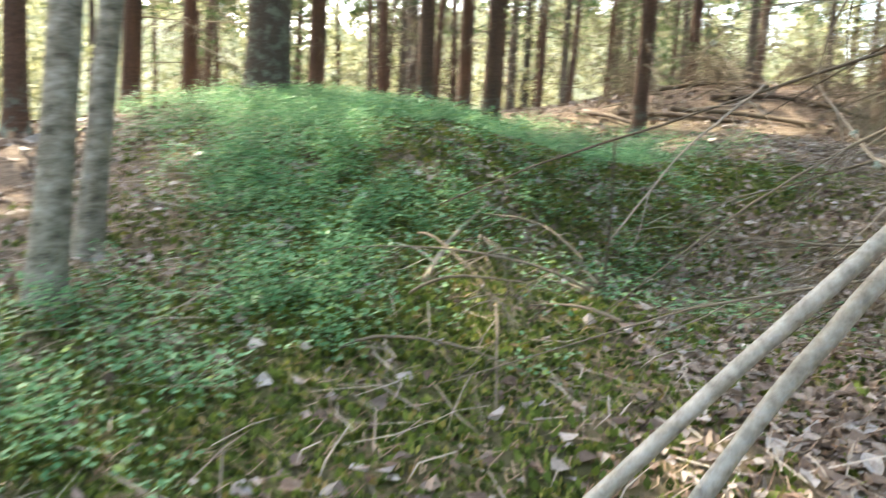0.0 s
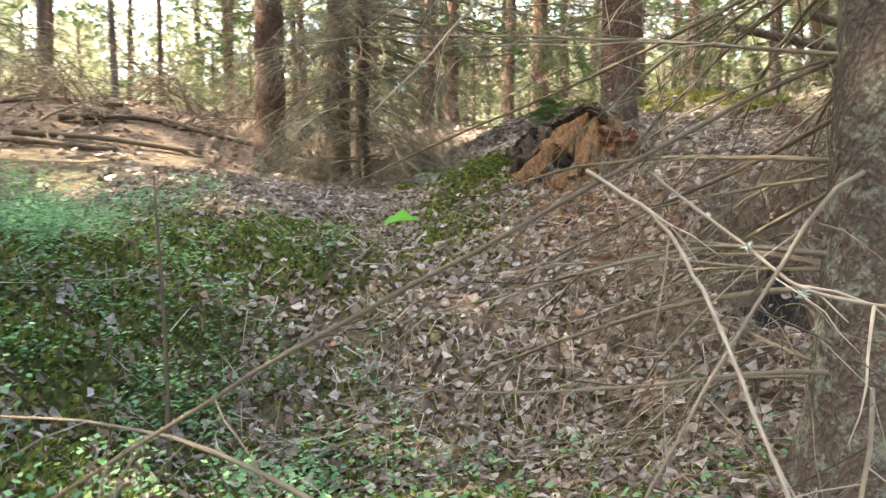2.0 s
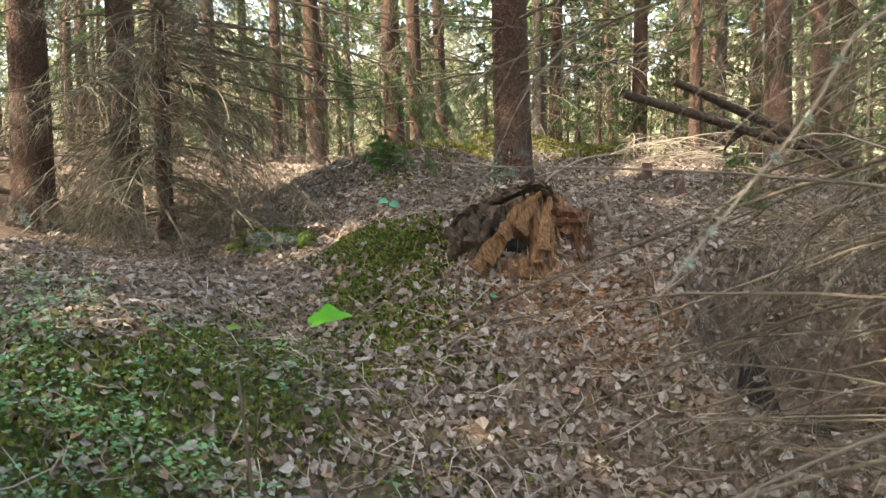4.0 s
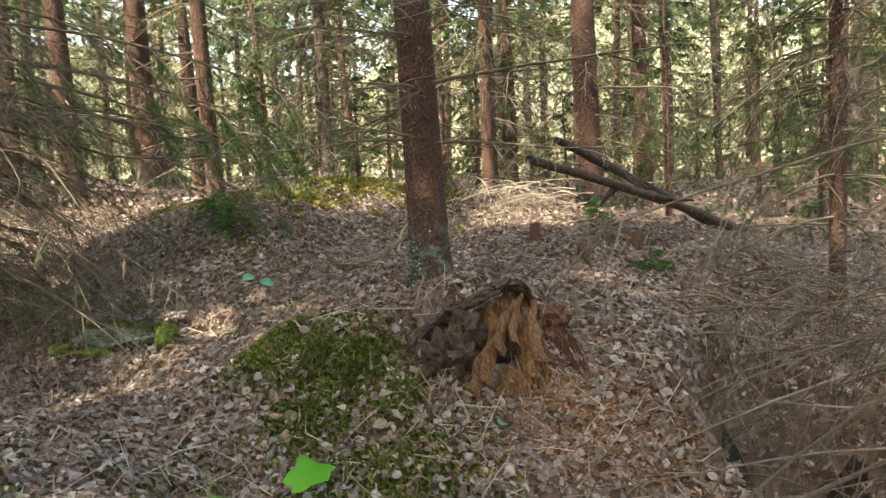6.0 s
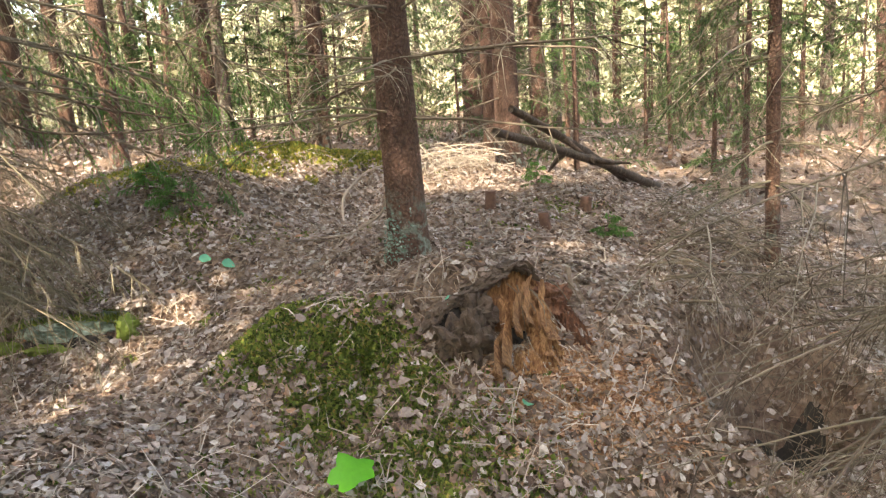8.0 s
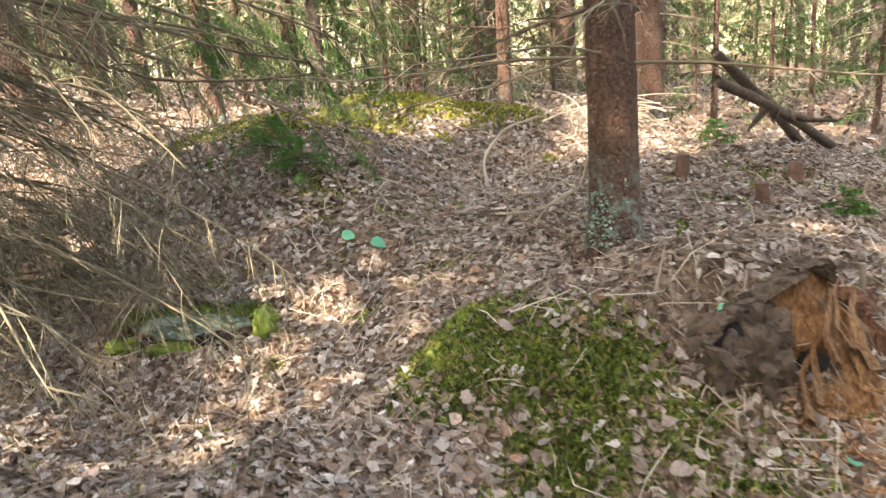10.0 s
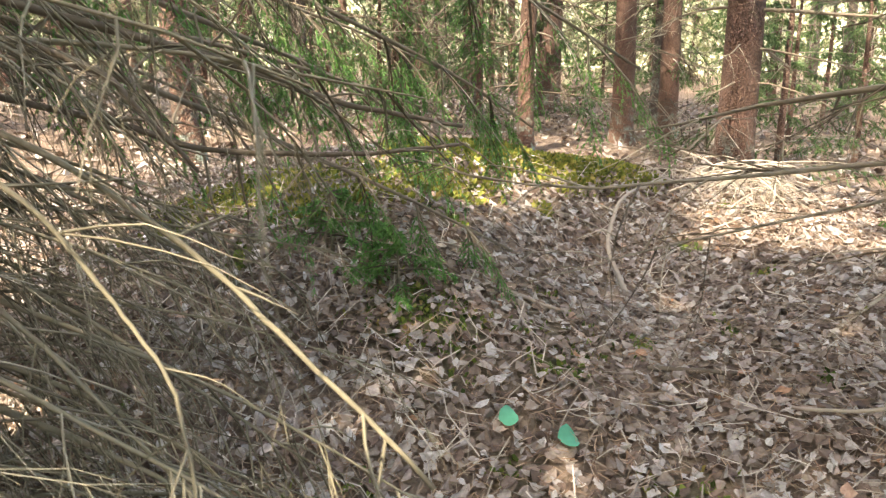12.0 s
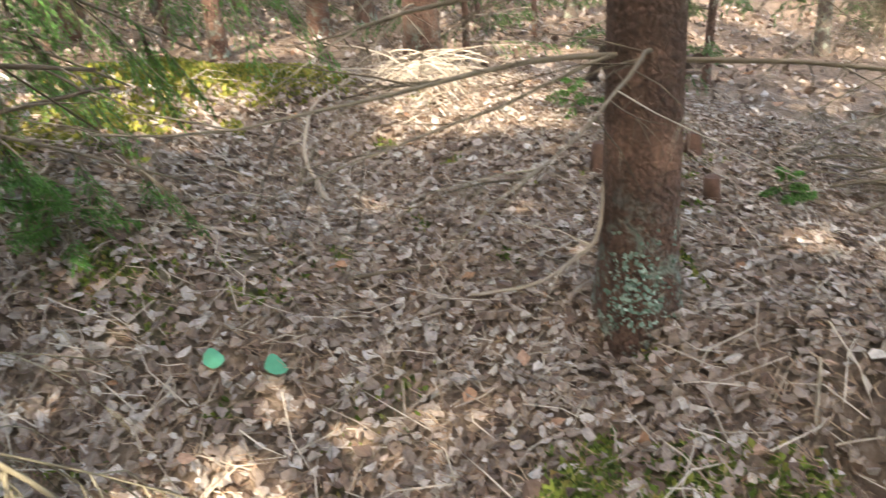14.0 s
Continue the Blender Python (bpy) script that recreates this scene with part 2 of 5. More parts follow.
def land(x, y, fine=True):
    """Height of the ground."""
    x, y = np.asarray(x, float), np.asarray(y, float)
    z = 0.314 + -0.065 * 12 * np.tanh(x / 12) + 0.126 * 12 * np.tanh(y / 12)
    for cx, cy, s, a in MOUNDS:
        z = z + a * np.exp(-((x - cx) ** 2 + (y - cy) ** 2) / (2 * s * s))
    z = z + 0.17 * np.exp(-((x - 0.58) ** 2 + (y - 4.80) ** 2) / (2 * 0.26 ** 2))   # the duff behind the stump
    z = z - 0.95 * np.exp(-((((x - PIT[0]) / 0.50) ** 2 + ((y - PIT[1]) / 0.42) ** 2)) ** 2)   # the pit under the spruce
    z = z - 0.20 * np.exp(-((x - 0.33) ** 2 + (y - 4.72) ** 2) / (2 * 0.12 ** 2))   # the hollow beside the stump
    z = z - 0.13 * np.exp(-((x - 0.50) ** 2 + (y - 5.62) ** 2) / (2 * 0.08 ** 2))   # the burrow at the spruce's foot
    z = z + 0.10 * np.exp(-(crest(x, y) / 0.30) ** 2)
    for cx, cy, s, a in CUSHIONS:
        z = z + a * np.exp(-((x - cx) ** 2 + (y - cy) ** 2) / (2 * s * s))
    if fine:
        z = z + 0.022 * np.sin(3.1 * x + 1.7 * y + 0.4) * np.sin(2.3 * y - 2.9 * x + 1.1) + 0.014 * np.sin(7.3 * x - 3.9 * y) * np.sin(6.1 * y + 4.4 * x + 2.0)
        far = np.clip((np.hypot(x, y - 5) - 12) / 20, 0, 1)
        z = z + far * 0.45 * np.sin(0.31 * x + 0.8) * np.sin(0.27 * y + 0.3)
    return z


def ground_at(x, y):
    return float(land(x, y))


def mossy(x, y):
    """How much moss covers the ground there, 0 to 1."""
    m = np.zeros_like(x)
    for cx, cy, rx, ry, a in ((0.4, 0.9, 1.7, 1.9, 1.3), (-1.6, 1.6, 2.2, 2.2, 1.2), (2.0, -0.6, 1.6, 1.0, 1.2), (2.6, 0.2, 1.1, 0.8, 1.0), (1.5, 0.2, 1.1, 0.9, 1.3), (-0.45, 5.22, 0.25, 0.24, 1.3), (-0.26, 5.45, 0.20, 0.14, 1.1), (-0.20, 5.05, 0.26, 0.22, 1.2),
                              (-0.05, 4.80, 0.22, 0.20, 1.2), (-0.30, 4.62, 0.26, 0.24, 0.9), (0.05, 4.45, 0.18, 0.16, 0.8), (-0.05, 4.08, 0.42, 0.26, 0.75), (-1.0, 3.2, 0.9, 0.75, 1.3), (-0.45, 7.35, 0.22, 0.35, 1.0), (0.15, 7.1, 0.3, 0.3, 0.45),
                              (-0.6, 8.7, 0.6, 0.3, 0.6), (-0.4, 8.2, 0.35, 0.25, 0.6), (0.35, 8.55, 0.5, 0.25, 0.55), (-0.2, 6.2, 0.25, 0.15, 0.4), (-1.35, 6.75, 0.4, 0.2, 0.8), (2.6, 6.3, 0.4, 0.25, 0.7), (-4.5, 3.5, 3.0, 3.0, 0.6)):
        m = np.maximum(m, a * np.exp(-(((x - cx) / rx) ** 2 + ((y - cy) / ry) ** 2)))
    dots = np.sin(5.9 * x + 2.3 * np.sin(2.9 * y + 0.5)) * np.sin(6.7 * y + 2.0 * np.sin(3.7 * x))
    m = np.maximum(m, 3.2 * np.clip(dots - 0.72, 0, 1) * ((y > 5.4) & (y < 8.4) & (x > -1.6) & (x < 2.5)))
    m = np.maximum(m, 1.2 * np.exp(-(crest(x, y) / 0.27) ** 2))
    n = 0.5 + 0.5 * np.sin(4.7 * x + 2.1 * np.sin(3.3 * y)) * np.sin(5.3 * y + 1.9 * np.sin(2.7 * x))
    return np.clip(m * (0.65 + 0.6 * n) - 0.1, 0, 1)


def axis(lo, hi, step, out):
    core = list(np.arange(lo, hi + step / 2, step))
    left, right, d = [], [], step
    a, b = lo, hi
    while a > -out or b < out:
        d *= 1.17
        a, b = a - d, b + d
        left.insert(0, a)
        right.append(b)
    return np.array(left + core + right)


def mesh_object(name, verts, faces, mat, parent=None, smooth=True):
    """One mesh from arrays of corners and of equal-sided faces."""
    verts = np.asarray(verts, np.float32)
    me = bpy.data.meshes.new(name)
    groups = faces if isinstance(faces, list) else [faces]
    groups = [np.asarray(g, np.int32) for g in groups if len(g)]
    loops = np.concatenate([g.ravel() for g in groups])
    sizes = np.concatenate([np.full(len(g), g.shape[1], np.int32) for g in groups])
    me.vertices.add(len(verts))
    me.vertices.foreach_set("co", verts.ravel())
    me.loops.add(len(loops))
    me.loops.foreach_set("vertex_index", loops)
    me.polygons.add(len(sizes))
    me.polygons.foreach_set("loop_start", np.concatenate([[0], np.cumsum(sizes)[:-1]]).astype(np.int32))
    me.polygons.foreach_set("use_smooth", np.full(len(sizes), smooth))
    me.update(calc_edges=True)
    me.validate()
    me.materials.append(mat)
    ob = new(name, me)
    ob.parent = parent
    return ob


gx, gy = axis(-5.0, 6.0, 0.068, 95), axis(-2.2, 10.5, 0.068, 95)
X, Y = np.meshgrid(gx, gy, indexing="ij")
Z = land(X, Y)
nx, ny = X.shape
idx = np.arange(nx * ny).reshape(nx, ny)
quads = np.stack([idx[:-1, :-1], idx[1:, :-1], idx[1:, 1:], idx[:-1, 1:]], -1).reshape(-1, 4)

m_ground, nt, p = material("forest_floor")
v = coords(nt)
soil = ramp(nt, noise_tex(nt, v, 9, 10, 0.75), [(0.28, (0.06, 0.041, 0.030)), (0.45, (0.165, 0.115, 0.083)), (0.6, (0.275, 0.205, 0.155)), (0.78, (0.40, 0.325, 0.265))])
cells = node(nt, "ShaderNodeTexVoronoi", Scale=24.0)
nt.links.new(v, cells.inputs["Vector"])
shade = ramp(nt, cells.outputs["Color"], [(0.1, (0.55, 0.5, 0.46)), (0.9, (1.3, 1.25, 1.2))])
soil = mix(nt, 0.6, soil, shade, "MULTIPLY")
green = ramp(nt, noise_tex(nt, v, 16, 8, 0.7), [(0.3, (0.045, 0.05, 0.014)), (0.55, (0.11, 0.125, 0.03)), (0.75, (0.19, 0.18, 0.05))])
att = nt.nodes.new("ShaderNodeAttribute")
att.attribute_name = "moss"
nt.links.new(mix(nt, att.outputs["Fac"], soil, green), p.inputs["Base Color"])
p.inputs["Roughness"].default_value = 0.95
bump(nt, p, noise_tex(nt, v, 30, 10, 0.8), 1.0, 0.04)
ground = mesh_object("ground", np.stack([X, Y, Z], -1).reshape(-1, 3), quads, m_ground)
ground.data.attributes.new("moss", "FLOAT", "POINT").data.foreach_set("value", mossy(X, Y).ravel().astype(np.float32))
tagged(ground, "uneven brown forest floor of soil, needles and moss", "ground", kind="structure")

# ---------------------------------------------------------------- building kit
rng = np.random.default_rng(7)
WALK = np.array([(x, y, z) for _, x, y, z, *_ in PATH])


class Geo:
    """Collects tubes and small faces for one mesh."""

    def __init__(self):
        self.v, self.f3, self.f4, self.n = [], [], [], 0

    def add(self, verts, f3=None, f4=None):
        if f3 is not None and len(f3):
            self.f3.append(np.asarray(f3) + self.n)
        if f4 is not None and len(f4):
            self.f4.append(np.asarray(f4) + self.n)
        self.v.append(np.asarray(verts, float))
        self.n += len(verts)

    def tube(self, pts, radii, sides=5):
        pts, radii = np.asarray(pts, float), np.asarray(radii, float)
        d = np.gradient(pts, axis=0)
        d /= np.linalg.norm(d, axis=1, keepdims=True) + 1e-9
        ref = np.array([0.0, 0, 1]) if abs(d[:, 2]).mean() < 0.8 else np.array([1.0, 0, 0])
        a = np.cross(d, ref)
        a /= np.linalg.norm(a, axis=1, keepdims=True) + 1e-9
        b = np.cross(d, a)
        t = np.linspace(0, 2 * math.pi, sides, endpoint=False)
        ring = pts[:, None] + radii[:, None, None] * (np.cos(t)[None, :, None] * a[:, None] + np.sin(t)[None, :, None] * b[:, None])
        n = len(pts)
        i = np.arange(n * sides).reshape(n, sides)
        j = np.roll(i, -1, axis=1)
        q = np.stack([i[:-1], j[:-1], j[1:], i[1:]], -1).reshape(-1, 4)
        base = self.n
        self.add(ring.reshape(-1, 3), None, q)
        if sides >= 6:
            c = self.n
            self.add(pts[[0, -1]])
            for ring_ix, centre in ((i[0], c), (i[-1], c + 1)):
                self.f3.append(np.stack([np.full(sides, centre), ring_ix + base, np.roll(ring_ix, -1) + base], -1))
        return pts

    def build(self, name, mat, parent=None, smooth=True):
        groups = []
        if self.f3:
            groups.append(np.concatenate(self.f3))
        if self.f4:
            groups.append(np.concatenate(self.f4))
        return mesh_object(name, np.concatenate(self.v), groups, mat, parent, smooth)


def unit(v):
    return v / (np.linalg.norm(v) + 1e-9)


def curve(start, direction, length, n, droop=0.0, wob=0.0, lift=0.0, r=None):
    """A wandering line: falls by droop, lifts at its tip, and wobbles."""
    r = r or rng
    pts, p, d = [np.array(start, float)], np.array(start, float), unit(np.array(direction, float))
    for k in range(n):
        s = (k + 1) / n
        d = unit(d + np.array([0, 0, -droop / n + lift / n * (s > 0.6)]) + r.normal(0, wob, 3))
        p = p + d * length / n
        pts.append(p)
    return np.array(pts)


def dead_branch(g, start, direction, length, rad, r, droop=0.5, twigs=14, fine=True):
    """A bare limb with side twigs and their own fine twigs."""
    main = curve(start, direction, length, 9, droop, 0.05, 0.2, r)
    g.tube(main, np.linspace(rad, rad * 0.18, len(main)), 5)
    for k in range(twigs):
        s = r.uniform(0.12, 0.98)
        i = min(int(s * 9), 8)
        p = main[i] + (main[i + 1] - main[i]) * (s * 9 - i)
        d = unit(main[i + 1] - main[i])
        side = unit(np.cross(d, [0, 0, 1])) * r.choice([-1, 1])
        tl = length * r.uniform(0.18, 0.5) * (1.1 - 0.6 * s)
        tw = curve(p, d * r.uniform(0.3, 0.9) + side * r.uniform(0.5, 1.0) + np.array([0, 0, r.uniform(-0.5, 0.2)]), tl, 4, droop * r.uniform(0.5, 1.8), 0.12, 0, r)
        g.tube(tw, np.linspace(rad * 0.34, rad * 0.09, len(tw)), 3)
        if fine:
            for _ in range(r.integers(2, 6)):
                q = r.integers(1, len(tw) - 1)
                dd = unit(tw[q + 1] - tw[q])
                ft = curve(tw[q], dd + r.normal(0, 0.6, 3), tl * r.uniform(0.2, 0.5), 2, 0.7, 0.15, 0, r)
                g.tube(ft, np.linspace(rad * 0.16, rad * 0.06, len(ft)), 3)
    return main


def needles_on(g, pts, length, count, r, width=0.0035):
    """Needles along a line, as slim blades."""
    seg = r.uniform(0, len(pts) - 1.001, count)
    i = seg.astype(int)
    p = pts[i] + (pts[i + 1] - pts[i]) * (seg - i)[:, None]
    d = pts[i + 1] - pts[i]
    d /= np.linalg.norm(d, axis=1, keepdims=True) + 1e-9
    side = r.normal(0, 1, (count, 3))
    side -= (side * d).sum(1, keepdims=True) * d
    side /= np.linalg.norm(side, axis=1, keepdims=True) + 1e-9
    tip = p + (d * 0.75 + side * 0.65) * (length * r.uniform(0.6, 1.2, count))[:, None]
    w = np.cross(d, side) * width
    verts = np.stack([p - w, p + w, tip], 1).reshape(-1, 3)
    g.add(verts, np.arange(count * 3).reshape(-1, 3))


def green_branch(wood, leaf, start, direction, length, rad, r, droop=0.5, twigs=12, per=26, nl=0.03, nw=0.0035, lift=0.4):
    """A living spruce limb: hanging side shoots set with needles."""
    main = curve(start, direction, length, 7, droop, 0.05, lift, r)
    wood.tube(main, np.linspace(rad, rad * 0.2, len(main)), 3 if nw > 0.008 else 4)
    needles_on(leaf, main[3:], nl, per, r, nw)
    for k in range(twigs):
        s = 0.2 + 0.8 * (k + 0.5) / twigs
        i = min(int(s * 7), 6)
        p = main[i] + (main[i + 1] - main[i]) * (s * 7 - i)
        d = unit(main[i + 1] - main[i])
        side = unit(np.cross(d, [0, 0, 1])) * (1 if k % 2 else -1)
        tl = length * r.uniform(0.2, 0.42) * (1.15 - 0.7 * s)
        tw = curve(p, d * 0.6 + side * 0.7 + np.array([0, 0, -0.25]), tl, 4, r.uniform(0.5, 1.3), 0.05, 0, r)
        if nw < 0.008:
            wood.tube(tw, np.linspace(rad * 0.3, rad * 0.1, len(tw)), 3)
        needles_on(leaf, tw, nl, per, r, nw)
    return main


def trunk_geo(radius, height, r, lean=(0, 0), flare=0.5, sides=14, sweep=0.05):
    """A tapered trunk with a flared, ribbed foot; the origin lies at the ground."""
    hs = np.concatenate([np.linspace(-0.35, 0.9, 10), np.linspace(1.2, height, 12)])
    t = np.linspace(0, 2 * math.pi, sides, endpoint=False)
    ph = r.uniform(0, 6.28, 4)
    V = []
    for h in hs:
        k = max(h, 0) / height
        rad = radius * (1 - 0.85 * k ** 1.1) * (1 + flare * math.exp(-max(h + 0.05, 0) / 0.16))
        rib = 1 + (0.03 + 0.16 * flare * math.exp(-max(h, 0) / 0.22)) * np.sin(4 * t + ph[0]) + 0.025 * np.sin(3 * t + ph[1] + h * 1.3)
        cx = lean[0] * max(h, 0) + sweep * math.sin(h * 0.5 + ph[2]) * min(max(h, 0) / 3, 1)
        cy = lean[1] * max(h, 0) + sweep * math.sin(h * 0.43 + ph[3]) * min(max(h, 0) / 3, 1)
        V.append(np.stack([cx + rad * rib * np.cos(t), cy + rad * rib * np.sin(t), np.full(sides, h)], -1))
    V = np.concatenate(V)
    i = np.arange(len(hs) * sides).reshape(-1, sides)
    j = np.roll(i, -1, axis=1)
    g = Geo()
    g.add(V, None, np.stack([i[:-1], j[:-1], j[1:], i[1:]], -1).reshape(-1, 4))
    return g


# floor spots to be sunlit; crown sprays in the sun's way are left out
GAPS = ((2.35, 7.55, 0.62), (2.9, 7.9, 0.75), (1.2, 8.9, 0.65), (-0.30, 5.85, 0.28), (4.9, 12.2, 1.0), (4.6, 9.3, 0.6), (1.62, 5.18, 0.3), (0.38, 5.62, 0.13), (-0.6, 8.2, 0.2), (2.6, 6.9, 0.22))


def in_gap(p):
    """Openings cut in the unseen canopy to let sun onto chosen floor spots."""
    s = (p[:, 2] - 1.2) / SUN_DIR.z
    gx, gy = p[:, 0] - SUN_DIR.x * s, p[:, 1] - SUN_DIR.y * s
    out = np.zeros(len(p), bool)
    for cx, cy, rad in GAPS:
        out |= np.hypot(gx - cx, gy - cy) < rad
    return out


def crown_geo(r, height, low, spread, limbs, size=0.16, base=None):
    """The living crown: whorls of drooping boughs made of many small sprays."""
    wood, leaf = Geo(), Geo()
    for k in range(limbs):
        s = (k + r.uniform(0, 1)) / limbs
        h = low + (height - low) * s
        a = r.uniform(0, 6.28)
        length = spread * (1.05 - 0.85 * s) * r.uniform(0.7, 1.15)
        main = curve((0, 0, h), (math.cos(a), math.sin(a), 0.05), length, 5, 0.55, 0.05, 0.4, r)
        wood.tube(main, np.linspace(0.022, 0.006, 6), 3)
        n = int(26 * length / 1.6) + 6
        seg = r.uniform(0.8, 4.99, n)
        i = seg.astype(int)
        p = main[i] + (main[i + 1] - main[i]) * (seg - i)[:, None] + r.normal(0, 0.10, (n, 3)) * np.array([1, 1, 0.5])
        d = r.normal(0, 1, (n, 3)) + np.array([math.cos(a), math.sin(a), -0.7])
        d /= np.linalg.norm(d, axis=1, keepdims=True)
        w = np.cross(d, r.normal(0, 1, (n, 3)))
        w /= np.linalg.norm(w, axis=1, keepdims=True)
        L = (size * r.uniform(0.7, 1.7, n))[:, None]
        if base is not None:
            keep = ~in_gap(p + np.array(base))
            p, d, w, L = p[keep], d[keep], w[keep], L[keep]
            n = len(p)
            if not n:
                continue
        q0, q1, q2, q3 = p, p + d * L * 0.5 + w * L * 0.24, p + d * L, p + d * L * 0.5 - w * L * 0.24
        leaf.add(np.stack([q0, q1, q2, q3], 1).reshape(-1, 3), None, np.arange(n * 4).reshape(-1, 4))
    return wood, leaf


def thing(name, x, y, z, label, category, group="", rz=0.0):
    e = new(name)
    e.matrix_basis = pose(x, y, z, 0, 0, rz)
    return tagged(e, label, category, group)


def near_walk(pts, limit):
    return (np.linalg.norm(pts[:, None] - WALK_FINE[None], axis=2) < limit).any()


WALK_FINE = np.concatenate([np.linspace(a, b, 12) for a, b in zip(WALK[:-1], WALK[1:])])


def spruce(x, y, radius, label, seed, height=13.0, lean=(0, 0), dead=(0.4, 5.0, 26), reach=(0.5, 1.3), droop=0.5, green=(0, 0, 0), low=5.0, spread=1.9,
           mat=None, flare=0.5, twigs=10, thick=0.012, aim=None, limbs=66, clean=0.0, limb_mat=None):
    """A spruce: trunk, dead limbs low down, living limbs above, crown on top."""
    r = np.random.default_rng(seed)
    z = ground_at(x, y)
    e = thing("spruce_tree", x, y, z, label, "tree", "forest trees")
    trunk_geo(radius, height, r, lean, flare).build("trunk", mat or BARK, e)
    lo, hi, n = dead
    for k in range(n):
        h = lo + (hi - lo) * ((k + r.uniform(0, 1)) / n)
        h += (round(h / 0.32) * 0.32 - h) * 0.8      # limbs stand in whorls
        a = r.uniform(0, 6.28) if aim is None or r.uniform() > aim[2] else r.uniform(aim[0], aim[1])
        L = r.uniform(*reach) * (1.15 - 0.25 * h / max(hi, 1))
        d = np.array([math.cos(a), math.sin(a), r.uniform(-0.25, 0.2)])
        st = np.array([lean[0] * h, lean[1] * h, h]) + d * radius * 0.7
        one = Geo()
        main = dead_branch(one, st, d, L, thick * r.uniform(0.6, 1.3) * (L / 1.2) ** 0.5, r, droop * r.uniform(0.6, 1.5), twigs)
        full = np.concatenate(one.v)[::3] + np.array([x, y, z])
        if near_walk(full, 0.5) or h < clean:
            continue
        one.build("dead_branch", limb_mat or TWIG, e)
    if green[2]:
        wood, leaf = Geo(), Geo()
        for k in range(green[2]):
            h = green[0] + (green[1] - green[0]) * ((k + r.uniform(0, 1)) / green[2])
            a = r.uniform(0, 6.28)
            green_branch(wood, leaf, (lean[0] * h, lean[1] * h, h), (math.cos(a), math.sin(a), 0.0), r.uniform(0.8, 1.5), 0.012, r, 0.6, 14, 30, 0.045, 0.006)
        tagged(wood.build("living_wood", TWIG, e), kind="stuff")
        tagged(leaf.build("foliage", NEEDLE, e, False), kind="stuff")
    cw, cl = crown_geo(r, height + 0.6, low, spread, limbs, 0.24, (x, y, z))
    tagged(cw.build("crown_wood", TWIG, e), kind="stuff")
    tagged(cl.build("crown", NEEDLE, e, False), kind="stuff")
    return e


# ---------------------------------------------------------------- the trees along the way
spruce(0.68, 5.65, 0.135, "reddish-brown spruce trunk with grey lichen at its foot", 11, dead=(0.3, 3.8, 56), reach=(0.5, 1.7), twigs=11, droop=0.15, flare=0.32, thick=0.011, clean=0.8)
spruce(2.21, 2.19, 0.165, "old grey spruce with a skirt of drooping dead branches", 12, dead=(0.15, 3.4, 84), reach=(0.9, 2.2), twigs=13, droop=0.5, mat=BARK_OLD, thick=0.0075, aim=(1.2, 2.9, 0.7))
spruce(-0.42, 11.0, 0.11, "slim leaning brown spruce trunk beyond the leafy mound", 13, lean=(-0.025, 0), dead=(0.4, 4.5, 38), reach=(0.6, 1.8), green=(2.2, 5, 8))
spruce(3.98, 9.25, 0.165, "sturdy reddish spruce trunk beside a heap of bleached branches", 14, dead=(0.6, 4.5, 40), reach=(0.7, 1.9), green=(3, 5.5, 5))
spruce(5.92, 12.6, 0.15, "brown spruce trunk standing in open litter", 15, dead=(0.5, 4.5, 34), reach=(0.6, 1.7))
spruce(8.45, 17.3, 0.24, "dark red-brown spruce trunk with a flared foot", 16, dead=(1.2, 5, 18))
spruce(3.55, 5.0, 0.055, "thin young spruce trunk with olive drooping twigs", 17, height=9, dead=(0.5, 3.6, 64), reach=(0.6, 1.4), twigs=14, droop=0.6, low=3.4, thick=0.009, green=(1.6, 3.6, 16), limb_mat=TWIG_OLIVE, flare=0.25)
spruce(-3.96, 7.3, 0.20, "big spruce trunk with a wide flared foot and dead low branches", 18, dead=(0.5, 4, 30), reach=(0.6, 1.6), flare=0.9)
spruce(-3.17, 7.6, 0.155, "dark spruce trunk in a cluster with tangled dead branches", 19, dead=(0.2, 3.6, 44), reach=(0.8, 1.8), droop=0.7)
spruce(-2.67, 7.36, 0.085, "slim spruce with a thick tangle of drooping grey dead branches", 20, height=10, dead=(0.1, 2.7, 120), reach=(1.0, 2.3), droop=0.75, twigs=20, thick=0.009, aim=(-2.1, 0.2, 0.8), limb_mat=TWIG_OLIVE)
# limbs=100, here and below, thickens the unseen crown to shade the floor
spruce(-5.46, 4.64, 0.10, "straight brown spruce trunk at the edge of the green undergrowth", 21, dead=(0.9, 5, 18), reach=(0.3, 0.9), limbs=100, spread=2.5)
spruce(-4.27, 13.4, 0.13, "dark spruce trunk on the far rise", 22, dead=(0.4, 5, 38), reach=(0.7, 1.9))
spruce(-3.11, 13.4, 0.11, "brown spruce trunk among far dead branches", 23, dead=(0.4, 5, 38), reach=(0.7, 1.9))
spruce(-1.33, 16.4, 0.22, "stout spruce trunk with hanging green boughs", 24, dead=(0.8, 4, 16), green=(1.8, 5.5, 16))
spruce(-4.8, -0.3, 0.25, "thick grey-brown spruce trunk above the green undergrowth", 25, dead=(2.5, 5, 8), mat=BARK_OLD, flare=0.35, limbs=100, spread=2.6)
spruce(-5.2, 1.6, 0.10, "brown spruce trunk behind the undergrowth, its crown set to shade the floor", 26, dead=(1.0, 5, 22), limbs=100, spread=2.5)
